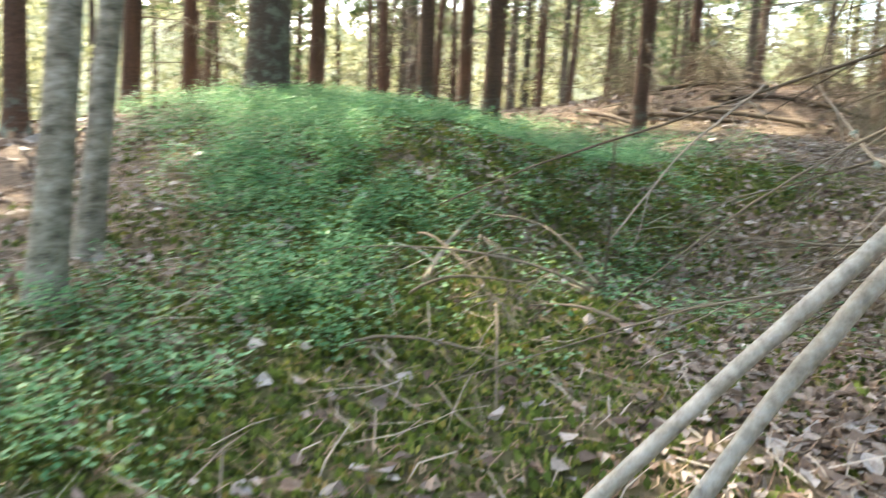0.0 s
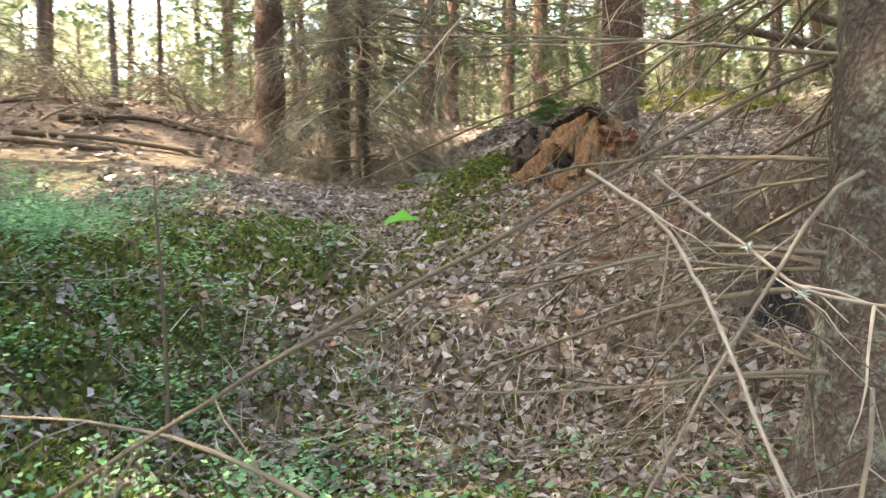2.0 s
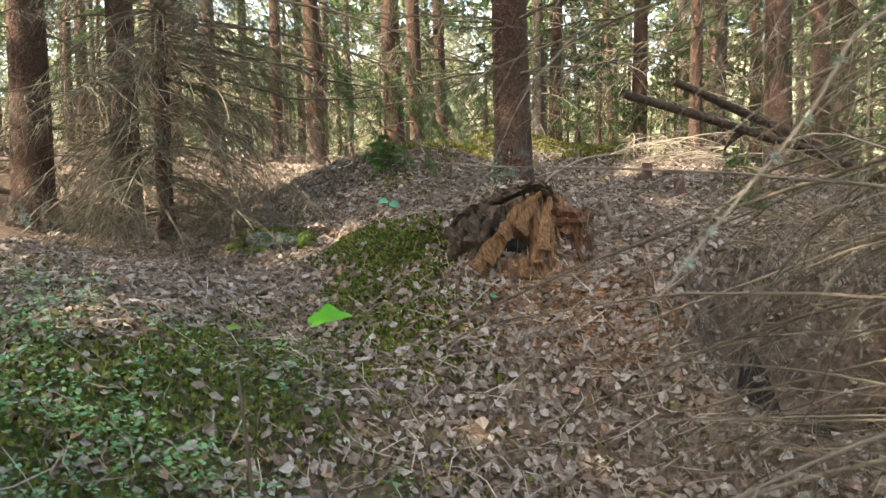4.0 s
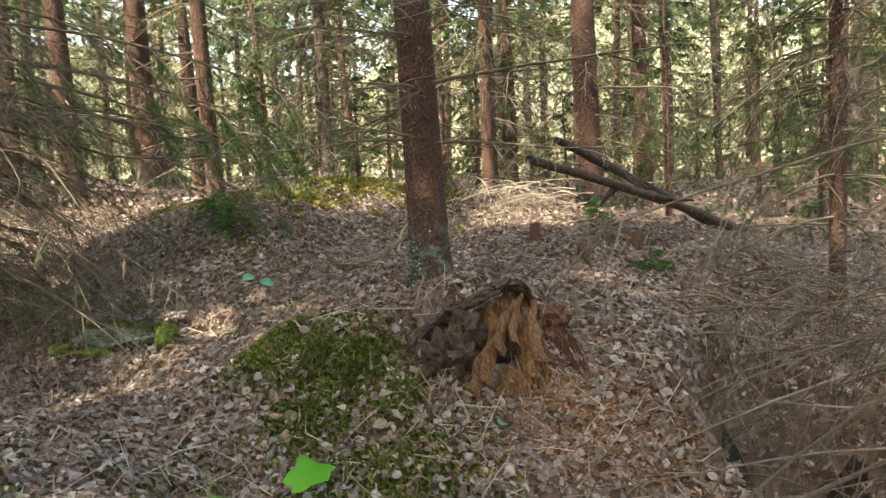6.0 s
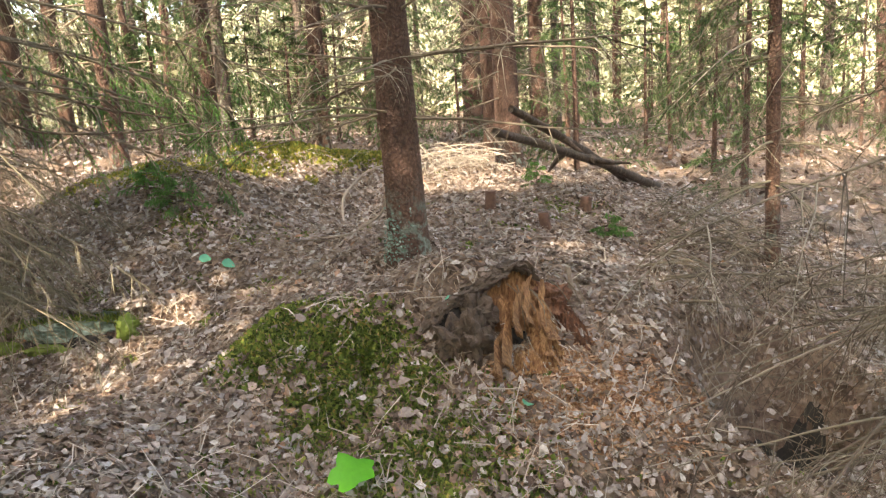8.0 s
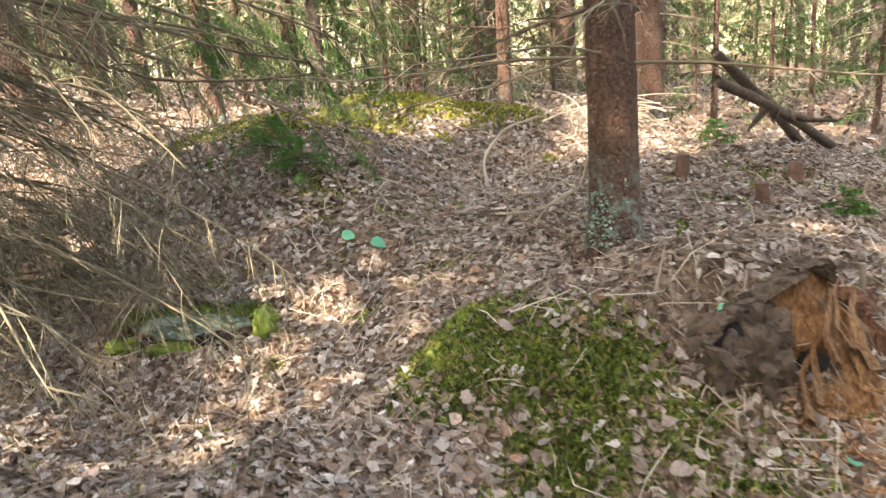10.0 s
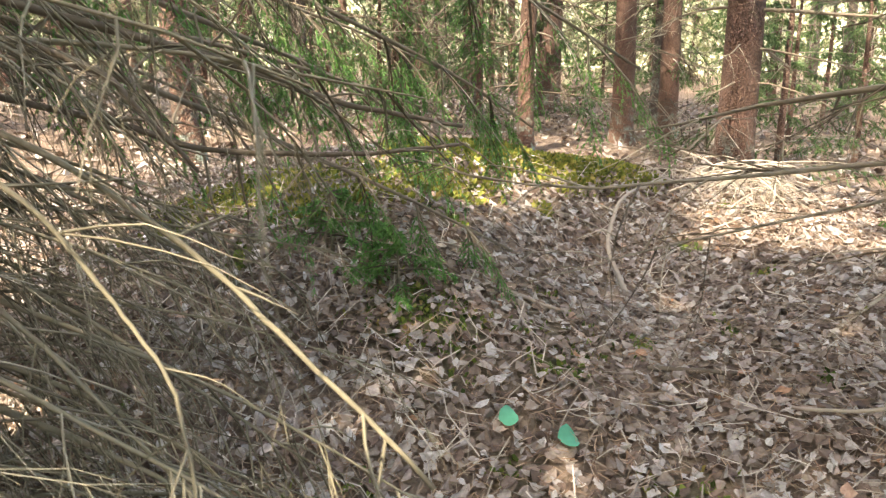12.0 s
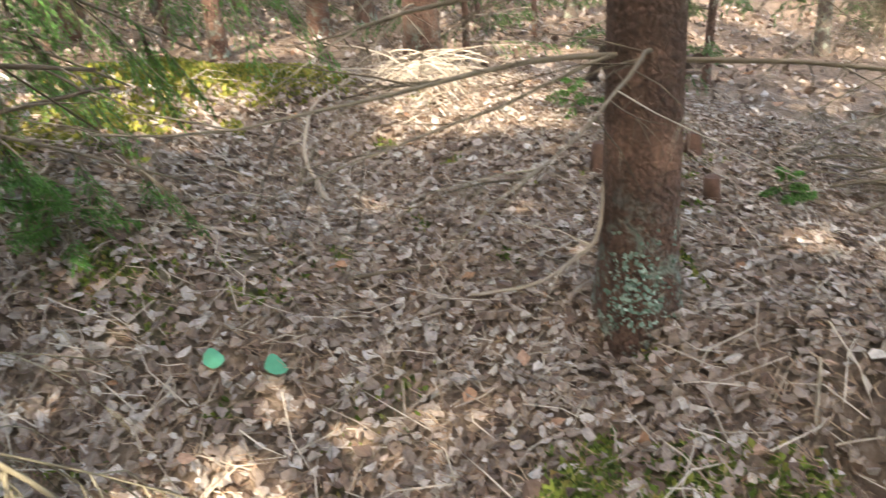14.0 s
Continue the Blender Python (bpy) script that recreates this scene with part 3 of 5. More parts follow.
# the next five trees are added to keep sun off the floor
spruce(-6.6, -2.0, 0.13, "brown spruce trunk behind the undergrowth, its crown set to shade the floor", 28, dead=(1.4, 5, 14), limbs=56, spread=2.2)
spruce(-8.6, 0.5, 0.14, "brown spruce trunk behind the undergrowth, its crown set to shade the floor", 29, dead=(1.4, 5, 14), limbs=56, spread=2.2)
spruce(-6.0, -4.2, 0.13, "brown spruce trunk behind the undergrowth, its crown set to shade the floor", 30, dead=(1.4, 5, 14), limbs=56, spread=2.2)
spruce(-10.2, -1.6, 0.14, "brown spruce trunk behind the undergrowth, its crown set to shade the floor", 33, dead=(1.4, 5, 14), limbs=56, spread=2.2)
spruce(-3.6, -3.4, 0.12, "brown spruce trunk behind the undergrowth, its crown set to shade the floor", 34, dead=(1.8, 5, 12), limbs=56, spread=2.2)
spruce(-5.4, 2.5, 0.11, "brown spruce trunk behind the undergrowth, its crown set to shade the floor", 27, dead=(1.0, 5, 22), limbs=100, spread=2.5)
# two more trees added upstream of the sun as shade
spruce(-3.1, -2.4, 0.10, "brown spruce trunk behind the undergrowth, its crown set to shade the floor", 35, dead=(1.5, 5, 14), limbs=100, spread=2.5)
spruce(-9.4, 3.2, 0.13, "brown spruce trunk behind the undergrowth, its crown set to shade the floor", 36, dead=(1.0, 5, 24), limbs=56, spread=2.2)


def aspen(x, y, radius, seed, lean):
    r = np.random.default_rng(seed)
    e = thing("aspen_tree", x, y, ground_at(x, y), "slim pale grey aspen trunk with mossy foot among green herbs", "tree", "aspens")
    trunk_geo(radius, 9.0, r, lean, 0.45, sweep=0.09).build("trunk", BARK_PALE, e)
    w, l = crown_geo(r, 10, 5.0, 1.7, 40, 0.16)
    tagged(w.build("crown_wood", TWIG, e), kind="stuff")
    tagged(l.build("crown", GREEN, e, False), kind="stuff")


aspen(1.005, -1.175, 0.068, 31, (0.0, 0.07))
aspen(0.425, -1.14, 0.056, 32, (0.0, 0.075))

# ---------------------------------------------------------------- the wood around
FIXED = np.array([(o.location.x, o.location.y) for o in scene.objects if o.get("category") == "tree"])
variants = []
for seed in range(8):
    r = np.random.default_rng(100 + seed)
    poor = seed >= 5
    e = thing("spruce_tree", 0, 0, -50, "dark brown spruce trunk with dead lower limbs, deeper in the wood", "tree", "forest trees")
    trunk_geo(r.uniform(0.085, 0.16), 13, r, (r.normal(0, 0.015), r.normal(0, 0.015)), 0.4, 7 if poor else 10).build("trunk", BARK if seed % 3 else BARK_OLD, e)
    g = Geo()
    for k in range(32 if poor else 46):
        h, a = 0.5 + 5.5 * (k + r.uniform()) / (32 if poor else 46), r.uniform(0, 6.28)
        L = r.uniform(0.6, 1.8)
        main = curve((0, 0, h), (math.cos(a), math.sin(a), r.uniform(-0.25, 0.15)), L, 4, 0.4, 0.07, 0.2, r)
        g.tube(main, np.linspace(0.012, 0.004, 5), 3)
        for _ in range(4 if poor else 9):
            q = r.integers(1, 4)
            dd = unit(main[q + 1] - main[q])
            tw = curve(main[q] + dd * r.uniform(0, L / 4), dd + r.normal(0, 0.6, 3) + np.array([0, 0, -0.3]), L * r.uniform(0.2, 0.45), 2, 0.6, 0.15, 0, r)
            g.tube(tw, [0.006, 0.004, 0.002], 3)
    tagged(g.build("dead_wood", TWIG, e), kind="stuff")
    if seed in (1, 2, 3, 4, 6, 7):
        wood, leaf = Geo(), Geo()
        n = 14 if seed in (1, 2, 6) else 26
        for k in range(n):
            h, a = (2.2 if n == 14 else 1.0) + 4.2 * (k + r.uniform()) / n, r.uniform(0, 6.28)
            green_branch(wood, leaf, (0, 0, h), (math.cos(a), math.sin(a), 0), r.uniform(0.9, 1.8), 0.012, r, 0.7, 8 if poor else 11, 9 if poor else 20, 0.11 if poor else 0.07, 0.016 if poor else 0.0082)
        tagged(wood.build("living_wood", TWIG, e), kind="stuff")
        tagged(leaf.build("foliage", NEEDLE, e, False), kind="stuff")
    cw, cl = crown_geo(r, 13.6, 5.8, 1.9, 28, 0.28)
    tagged(cl.build("crown", NEEDLE, e, False), kind="stuff")
    variants.append(e)
young = []
for seed in range(3):
    r = np.random.default_rng(200 + seed)
    e = thing("young_spruce", 0, 0, -50, "young green spruce with boughs down to the ground", "tree", "young spruces")
    H = 2.4 + seed
    trunk_geo(0.045, H, r, (0, 0), 0.2, 8).build("trunk", BARK, e)
    wood, leaf = Geo(), Geo()
    for k in range(26):
        s = (k + r.uniform()) / 26
        a = r.uniform(0, 6.28)
        green_branch(wood, leaf, (0, 0, 0.25 + (H - 0.3) * s), (math.cos(a), math.sin(a), 0.1), (1.15 - 0.95 * s) * r.uniform(0.7, 1.1), 0.009, r, 0.5, 9, 20, 0.07, 0.0082)
    tagged(wood.build("living_wood", TWIG, e), kind="stuff")
    tagged(leaf.build("foliage", NEEDLE, e, False), kind="stuff")
    young.append(e)

placed = list(FIXED)
for k, (x, y) in enumerate(((2.4, 15.2), (4.6, 16.5), (5.6, 9.9), (7.2, 8.8), (6.5, 11.2), (5.9, 7.2), (7.4, 16.2), (9.2, 12.2), (10.3, 9.6), (0.9, 18.5), (-2.9, 16.6), (12, 13.4), (0.6, 14.2), (8.0, 10.4), (-6.0, 13.0), (-4.9, 16.0), (6.4, 19.0), (11.5, 6.5))):
    placed.append((x, y))
    copy_thing(young[k % 3], pose(x, y, ground_at(x, y) - 0.05, 0, 0, 77 * k))
for k, (x, y) in enumerate(((1.5, 13.4), (3.4, 14.4), (-2.3, 12.9), (5.1, 15.0), (7.3, 13.0), (-5.7, 15.2), (9.4, 15.2), (2.2, 17.4), (-0.4, 19.0), (10.2, 11.0), (6.6, 17.4))):
    placed.append((x, y))
    copy_thing(variants[(3, 4, 1)[k % 3]], pose(x, y, ground_at(x, y), 0, 0, 51 * k))
r = np.random.default_rng(5)
clear = WALK_FINE[:, :2]


def free(x, y, gap, walk_gap):
    q = np.array([x, y])
    return np.min(np.hypot(*(np.array(placed) - q).T)) > gap and np.min(np.hypot(*(clear - q).T)) > walk_gap


count = 0
for _ in range(6000):
    if count >= 230:
        break
    d, a = 40 * math.sqrt(r.uniform(0.02, 1)), r.uniform(-0.7, 3.5) if r.uniform() < 0.8 else r.uniform(3.5, 5.6)
    x, y = d * math.cos(a), 5 + d * math.sin(a)
    if not free(x, y, 1.35 + d * 0.008, 8.6 if y > -2.5 else 3.0):
        continue
    placed.append((x, y))
    s = r.uniform(0.85, 1.25)
    copy_thing(variants[int(r.integers(0, 5)) if d < 19 else int(r.integers(5, 8))], pose(x, y, ground_at(x, y), 0, 0, r.uniform(0, 360)) @ Matrix.Scale(s, 4))
    count += 1
count = 0
for _ in range(3000):
    if count >= 66:
        break
    d, a = r.uniform(9, 26), r.uniform(-0.5, 2.4)
    x, y = d * math.cos(a), 4 + d * math.sin(a)
    if not free(x, y, 1.0, 8.0):
        continue
    placed.append((x, y))
    copy_thing(young[int(r.integers(0, 3))], pose(x, y, ground_at(x, y) - 0.05, 0, 0, r.uniform(0, 360)))
    count += 1
for e in variants + young:
    for o in list(e.children_recursive) + [e]:
        bpy.data.objects.remove(o)

# the leafy edge of the wood, far off, painted pale for the bright distance
n = 230000
c = 1500
ca, cd = r.uniform(-0.9, 4.0, c), r.uniform(27, 55, c)
cx, cy, cr = cd * np.cos(ca), 5 + cd * np.sin(ca), r.uniform(1.2, 3.2, c)
cz = land(cx, cy) + r.uniform(0.3, 1.0, c) ** 2 * 11
k = r.integers(0, c, n)
dirs = r.normal(0, 1, (n, 3))
dirs /= np.linalg.norm(dirs, axis=1, keepdims=True)
pos = np.stack([cx[k], cy[k], cz[k]], -1) + dirs * (cr[k] * r.uniform(0.5, 1.0, n))[:, None]
u = r.normal(0, 1, (n, 3))
u /= np.linalg.norm(u, axis=1, keepdims=True)
w = np.cross(u, r.normal(0, 1, (n, 3)))
w /= np.linalg.norm(w, axis=1, keepdims=True)
L = r.uniform(0.08, 0.22, n)[:, None]
verts = np.stack([pos - u * L, pos + w * L * 0.5, pos + u * L, pos - w * L * 0.5], 1).reshape(-1, 3)
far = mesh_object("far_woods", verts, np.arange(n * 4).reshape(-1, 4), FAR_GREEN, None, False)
tagged(far, "light-green leafy edge of the wood far off, bright haze put into its colour", "foliage", kind="stuff")

# the wall of woods beyond, with haze painted into its pale colour
BACKDROP = plain_noise("glowing_far_woods", [(0.32, (0.16, 0.18, 0.10)), (0.46, (0.30, 0.32, 0.20)), (0.58, (0.48, 0.49, 0.36)), (0.72, (0.66, 0.66, 0.54))], 0.55, stretch=(1, 1, 0.35), bump_strength=0.3, bump_dist=0.3)
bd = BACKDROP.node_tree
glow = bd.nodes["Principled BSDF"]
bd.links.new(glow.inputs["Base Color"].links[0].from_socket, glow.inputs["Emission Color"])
# faint emission stands in for daylight on the distance
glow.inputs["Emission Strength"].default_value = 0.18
na = 360
t = np.linspace(0, 2 * math.pi, na, endpoint=False)
rad = 66 + 1.5 * np.sin(9 * t) + r.normal(0, 0.5, na)
top = 13 + 2.2 * np.sin(7 * t + 1) + r.normal(0, 1.3, na)
ring = [np.stack([rad * np.cos(t), 5 + rad * np.sin(t), h], -1) for h in (np.full(na, -4.0), np.full(na, 5.0), top)]
i = np.arange(3 * na).reshape(3, na)
j = np.roll(i, -1, axis=1)
tagged(mesh_object("backdrop", np.concatenate(ring), np.stack([i[:-1], j[:-1], j[1:], i[1:]], -1).reshape(-1, 4), BACKDROP), "pale green distant woods, haze painted in, glowing for daylight", "backdrop", kind="structure")

# ---------------------------------------------------------------- ground cover


def scatter(n, seed, x0, x1, y0, y1, weight):
    r = np.random.default_rng(seed)
    x, y = r.uniform(x0, x1, n), r.uniform(y0, y1, n)
    keep = r.uniform(0, 1, n) < weight(x, y)
    return x[keep], y[keep], r


def normals(x, y):
    e = 0.03
    n = np.stack([(land(x - e, y) - land(x + e, y)) / (2 * e), (land(x, y - e) - land(x, y + e)) / (2 * e), np.ones_like(x)], -1)
    return n / np.linalg.norm(n, axis=1, keepdims=True)


def frames_on(x, y, r, tilt):
    """Loose axes for pieces that lie on the ground: along, across, up."""
    n = normals(x, y) + r.normal(0, tilt, (len(x), 3))
    n /= np.linalg.norm(n, axis=1, keepdims=True)
    a = r.normal(0, 1, (len(x), 3))
    a -= (a * n).sum(1, keepdims=True) * n
    a /= np.linalg.norm(a, axis=1, keepdims=True)
    return a, np.cross(n, a), n


def leaf_litter(name, x, y, r, size, lift, tilt, mat, label, shape=(0.34, 0.30)):
    """Curled dry leaves, each of four faces folded along the midrib."""
    a, b, n = frames_on(x, y, r, tilt)
    s = (size * r.uniform(0.6, 1.35, len(x)))[:, None]
    c = np.stack([x, y, land(x, y) + r.uniform(0.2, 1.0, len(x)) * lift], -1)
    curl = r.uniform(-0.25, 0.5, len(x))[:, None]
    fold = r.uniform(-0.15, 0.4, len(x))[:, None]
    wide = r.uniform(0.5, 1.25, len(x))[:, None]
    v = [c - a * s * 0.5 + n * s * curl * 0.5,
         c - a * s * 0.16 + b * s * shape[0] * wide + n * s * fold,
         c + a * s * 0.22 + b * s * shape[1] * wide + n * s * fold * 0.9,
         c + a * s * 0.52 + n * s * curl,
         c + a * s * 0.22 - b * s * shape[1] * wide + n * s * fold,
         c - a * s * 0.16 - b * s * shape[0] * wide + n * s * fold * 1.1]
    v = np.stack(v, 1)
    v = (v + r.normal(0, 0.07, v.shape) * s[:, None]).reshape(-1, 3)
    i = np.arange(len(x))[:, None] * 6
    f4 = np.concatenate([i + np.array([[0, 1, 2, 3]]), i + np.array([[0, 3, 4, 5]])])
    ob = mesh_object(name, v, f4, mat, None, False)
    return tagged(ob, label, "leaf litter", kind="stuff")


def open_ground(x, y):
    return (1 - 0.9 * np.exp(-((((x - PIT[0]) / 0.55) ** 2 + ((y - PIT[1]) / 0.45) ** 2)) ** 2)) * np.clip(1.0 - 0.92 * mossy(x, y), 0.11, 1) * (0.55 + 0.45 * np.clip(1.2 + np.sin(2.3 * x + 1.3 * np.sin(1.7 * y)) * np.sin(2.1 * y + 0.6), 0, 1))


x, y, r = scatter(150000, 41, -3.5, 5.0, -1.8, 10.5, lambda x, y: open_ground(x, y) * np.where(y < 1.0, np.where(x < 2.2, 0.2, 0.5), 1.0))
leaf_litter("leaf_litter", x, y, r, 0.050, 0.022, 0.22, LITTER, "grey-brown curled dry aspen leaves strewn over the floor")
x, y, r = scatter(28000, 42, -12, 14, -4, 24, lambda x, y: open_ground(x, y) * ((x < -3.5) | (x > 5) | (y < -1.8) | (y > 10.5)))
leaf_litter("far_leaf_litter", x, y, r, 0.10, 0.04, 0.4, LITTER, "brown dry leaves strewn deeper in the wood")


def bits(name, x, y, r, length, width, lift, tilt, mat, label, category):
    """Fallen needles and straw: slim bent slips."""
    a, b, n = frames_on(x, y, r, tilt)
    L = (length * r.uniform(0.4, 1.6, len(x)))[:, None]
    c = np.stack([x, y, land(x, y) + r.uniform(0.1, 1, len(x)) * lift], -1)
    bow = b * L * r.normal(0, 0.12, len(x))[:, None]
    w = b * width
    v = np.stack([c - a * L * 0.5 - w, c - a * L * 0.5 + w, c + bow + w + n * width, c + a * L * 0.5, c + bow - w + n * width], 1).reshape(-1, 3)
    i = np.arange(len(x))[:, None] * 5
    f4 = i + np.array([[0, 1, 2, 4]])
    f3 = i + np.array([[4, 2, 3]])
    ob = mesh_object(name, v, [f4, f3], mat, None, False)
    return tagged(ob, label, category, kind="stuff")


x, y, r = scatter(105000, 43, -3.5, 5, -1.2, 10.5, lambda x, y: np.clip(1 - 0.6 * mossy(x, y), 0, 1))
bits("needle_litter", x, y, r, 0.075, 0.0016, 0.035, 0.25, STRAW, "rusty fallen needles and dry straw on the floor", "needle litter")
x, y, r = scatter(16000, 44, -3.5, 6, -1.5, 11, lambda x, y: 0.95 - 0.85 * mossy(x, y))
bits("twig_litter", x, y, r, 0.26, 0.0025, 0.05, 0.16, TWIG_PALE, "thin fallen grey twigs lying criss-cross", "twigs")


def moss_fronds(name, x, y, r, size, mat, label):
    """Tufts of short arching fronds."""
    k = 3
    x, y = np.repeat(x, k), np.repeat(y, k)
    n = normals(x, y)
    d = n * 0.8 + r.normal(0, 0.55, (len(x), 3))
    d /= np.linalg.norm(d, axis=1, keepdims=True)
    w = np.cross(d, r.normal(0, 1, (len(x), 3)))
    w /= np.linalg.norm(w, axis=1, keepdims=True)
    L = (size * r.uniform(0.5, 1.4, len(x)))[:, None]
    c = np.stack([x, y, land(x, y) - 0.006], -1)
    v = np.stack([c, c + d * L * 0.55 + w * L * 0.28, c + d * L + w * 0.02 * L, c + d * L * 0.55 - w * L * 0.28], 1).reshape(-1, 3)
    ob = mesh_object(name, v, np.arange(len(x) * 4).reshape(-1, 4), mat, None, False)
    return tagged(ob, label, "moss", kind="stuff")


x, y, r = scatter(125000, 45, -3.2, 4.0, -1.8, 8.2, mossy)
x2, y2, _ = scatter(36000, 145, -1.1, 0.5, 3.6, 5.5, mossy)
x, y = np.concatenate([x, x2]), np.concatenate([y, y2])
moss_fronds("moss", x, y, r, 0.035, MOSS, "soft olive-green moss cushions over the floor")
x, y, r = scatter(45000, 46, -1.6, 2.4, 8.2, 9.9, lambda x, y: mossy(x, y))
moss_fronds("sunlit_moss", x, y, r, 0.05, MOSS_SUN, "yellow-green moss on the crest of the mound, sunlight put into its colour")


def in_herbs(x, y):
    w = np.exp(-(((x + 2.7) / 2.3) ** 2 + ((y - 1.3) / 2.0) ** 2) ** 2) + np.exp(-(((x + 0.5) / 1.1) ** 2 + ((y - 0.1) / 0.8) ** 2) ** 2) + 1.3 * np.exp(-(((x - 1.6) / 0.55) ** 2 + ((y + 1.05) / 0.6) ** 2) ** 2)
    w = w + np.exp(-(((x + 4.6) / 2.6) ** 2 + ((y - 1.2) / 2.6) ** 2) ** 2) + 0.8 * np.exp(-(((x - 0.9) / 0.6) ** 2 + ((y + 0.25) / 0.4) ** 2) ** 2)
    w = w * np.where((y > 1.5) & (x > -1.3 - 0.25 * np.sin(3 * y)), 0.65, 1.0)     # they thin out towards the litter
    n = 0.5 + 0.5 * np.sin(2.2 * x + 1.5 * np.sin(1.9 * y + 1)) * np.sin(2.6 * y + 1.2 * np.sin(2.1 * x))
    edge = 0.09 * np.exp(-(((x - 0.3) / 1.3) ** 2 + ((y - 1.2) / 1.4) ** 2))
    fine = np.sin(6.1 * x + 2.0 * np.sin(4.3 * y)) * np.sin(5.7 * y + 1.6 * np.sin(5.1 * x + 0.7))
    return np.clip(w * (0.35 + 0.8 * n) * (0.7 + 0.8 * fine), 0, 1) + edge * np.clip(0.6 + fine, 0, 1.5)


x, y, r = scatter(31000, 47, -8.0, 2.6, -3.0, 4.6, in_herbs)
far_path = np.min(np.hypot(x[:, None] - clear[None, ::3, 0], y[:, None] - clear[None, ::3, 1]), axis=1) > 0.1
x, y = x[far_path], y[far_path]
P = 30
n = len(x)
hgt = r.uniform(0.08, 0.25, n)
lean = r.normal(0, 0.35, (n, 2))
base = np.stack([x, y, land(x, y)], -1)
s = r.uniform(0.2, 1.0, (n, P))
ang = r.uniform(0, 6.28, (n, P))
axisv = np.concatenate([lean * hgt[:, None], hgt[:, None]], 1)
c = base[:, None] + s[..., None] * axisv[:, None]
out = np.stack([np.cos(ang), np.sin(ang), r.uniform(-0.35, 0.45, (n, P))], -1)
c = c + out * (0.075 * r.uniform(0.1, 1.2, (n, P)))[..., None]
Ls = (r.uniform(0.014, 0.034, (n, P)))[..., None]
side = np.stack([-np.sin(ang), np.cos(ang), r.normal(0, 0.35, (n, P))], -1)
v = np.stack([c, c + out * Ls * 0.5 + side * Ls * 0.36, c + out * Ls, c + out * Ls * 0.5 - side * Ls * 0.36], 2).reshape(-1, 3)
herbs = mesh_object("undergrowth", v, np.arange(n * P * 4).reshape(-1, 4), HERB, None, False)
tagged(herbs, "lush blue-green bilberry and herb carpet with small leaves", "undergrowth", kind="stuff")

# ---------------------------------------------------------------- single things on the way


def part(name, g, mat, parent, label="", smooth=True):
    ob = g.build(name, mat, parent, smooth)
    if label:
        ob["label"] = label
    return ob


def lump(cx, cy, cz, sx, sy, sz, seed, rough=0.25, nu=22, nv=14):
    """A rough boulder shape."""
    g = Geo()
    noise.seed_set(seed)
    V = []
    for i in range(nv):
        th = math.pi * i / (nv - 1)
        for j in range(nu):
            ph = 2 * math.pi * j / nu
            d = Vector((math.sin(th) * math.cos(ph), math.sin(th) * math.sin(ph), math.cos(th)))
            k = 1 + rough * noise.noise(d * 1.7 + Vector((seed, 0, 0))) + rough * 0.5 * noise.noise(d * 4.3 + Vector((0, seed, 0)))
            V.append((cx + sx * d.x * k, cy + sy * d.y * k, cz + sz * d.z * k))
    i = np.arange(nv * nu).reshape(nv, nu)
    j = np.roll(i, -1, axis=1)
    g.add(np.array(V), None, np.stack([i[:-1], i[1:], j[1:], j[:-1]], -1).reshape(-1, 4))
    return g


# rotten stump
sx, sy = 0.63, 4.41
sz = ground_at(0.62, 4.50)
stump = thing("rotten_stump", sx, sy, sz, "broken orange-brown rotten tree stump with a dark hollow", "stump")
r = np.random.default_rng(61)


def torn_face(x0, x1, top, seed, cave=None, rough=0.05):
    """A torn wood face: fibres fan down from the crown, folded into ridges, with a cave bitten out; the back is closed."""
    nu, nv = 64, 30
    noise.seed_set(seed)
    V = []
    for i in range(nv):
        q = i / (nv - 1)
        for j in range(nu):
            u = j / (nu - 1)
            h = float(np.interp(u, [p[0] for p in top], [p[1] for p in top]))
            fan = u + 0.10 * (1 - q) * (u - 0.45)
            x = x0 + (x1 - x0) * fan
            ridge = abs(noise.noise(Vector((fan * 13 + 0.7 * q, q * 1.6, seed)))) + 0.5 * abs(noise.noise(Vector((fan * 31, q * 3.0, seed + 5.0))))
            lip = noise.noise(Vector((fan * 17, 0.0, seed + 9.0))) * 0.05
            y = -0.24 + 0.33 * q ** 1.2 + 0.14 * (2 * u - 1) ** 2 + rough * 1.7 * (ridge - 0.3)
            z = -0.26 + (h + lip + 0.26) * q
            if cave:
                y += cave[2] * math.exp(-(((x - cave[0]) / cave[3]) ** 2 + ((z - cave[1]) / cave[4]) ** 2) ** 2)
            V.append((x, y, z))
    for j in range(nu):
        top_v = V[(nv - 1) * nu + j]
        V.append((top_v[0], top_v[1] + 0.03, top_v[2] - 0.08))
    for j in range(nu):
        V.append((V[j][0], 0.12, -0.26))
    g = Geo()
    i = np.arange((nv + 2) * nu).reshape(nv + 2, nu)
    g.add(np.array(V), None, np.stack([i[:-1, :-1], i[:-1, 1:], i[1:, 1:], i[1:, :-1]], -1).reshape(-1, 4))
    return g


part("heartwood", torn_face(-0.17, 0.30, ((0, 0.04), (0.3, 0.13), (0.6, 0.21), (0.85, 0.22), (1, 0.15)), 61, (0.0, -0.11, 0.13, 0.085, 0.06), 0.085), ROT, stump, "crumbling orange heartwood torn into ridges", False)
part("heartwood", torn_face(0.22, 0.56, ((0, 0.17), (0.3, 0.10), (0.7, -0.02), (1, -0.12)), 67, None, 0.09), ROT_DARK, stump, "dark red-brown crumbling heartwood", False)
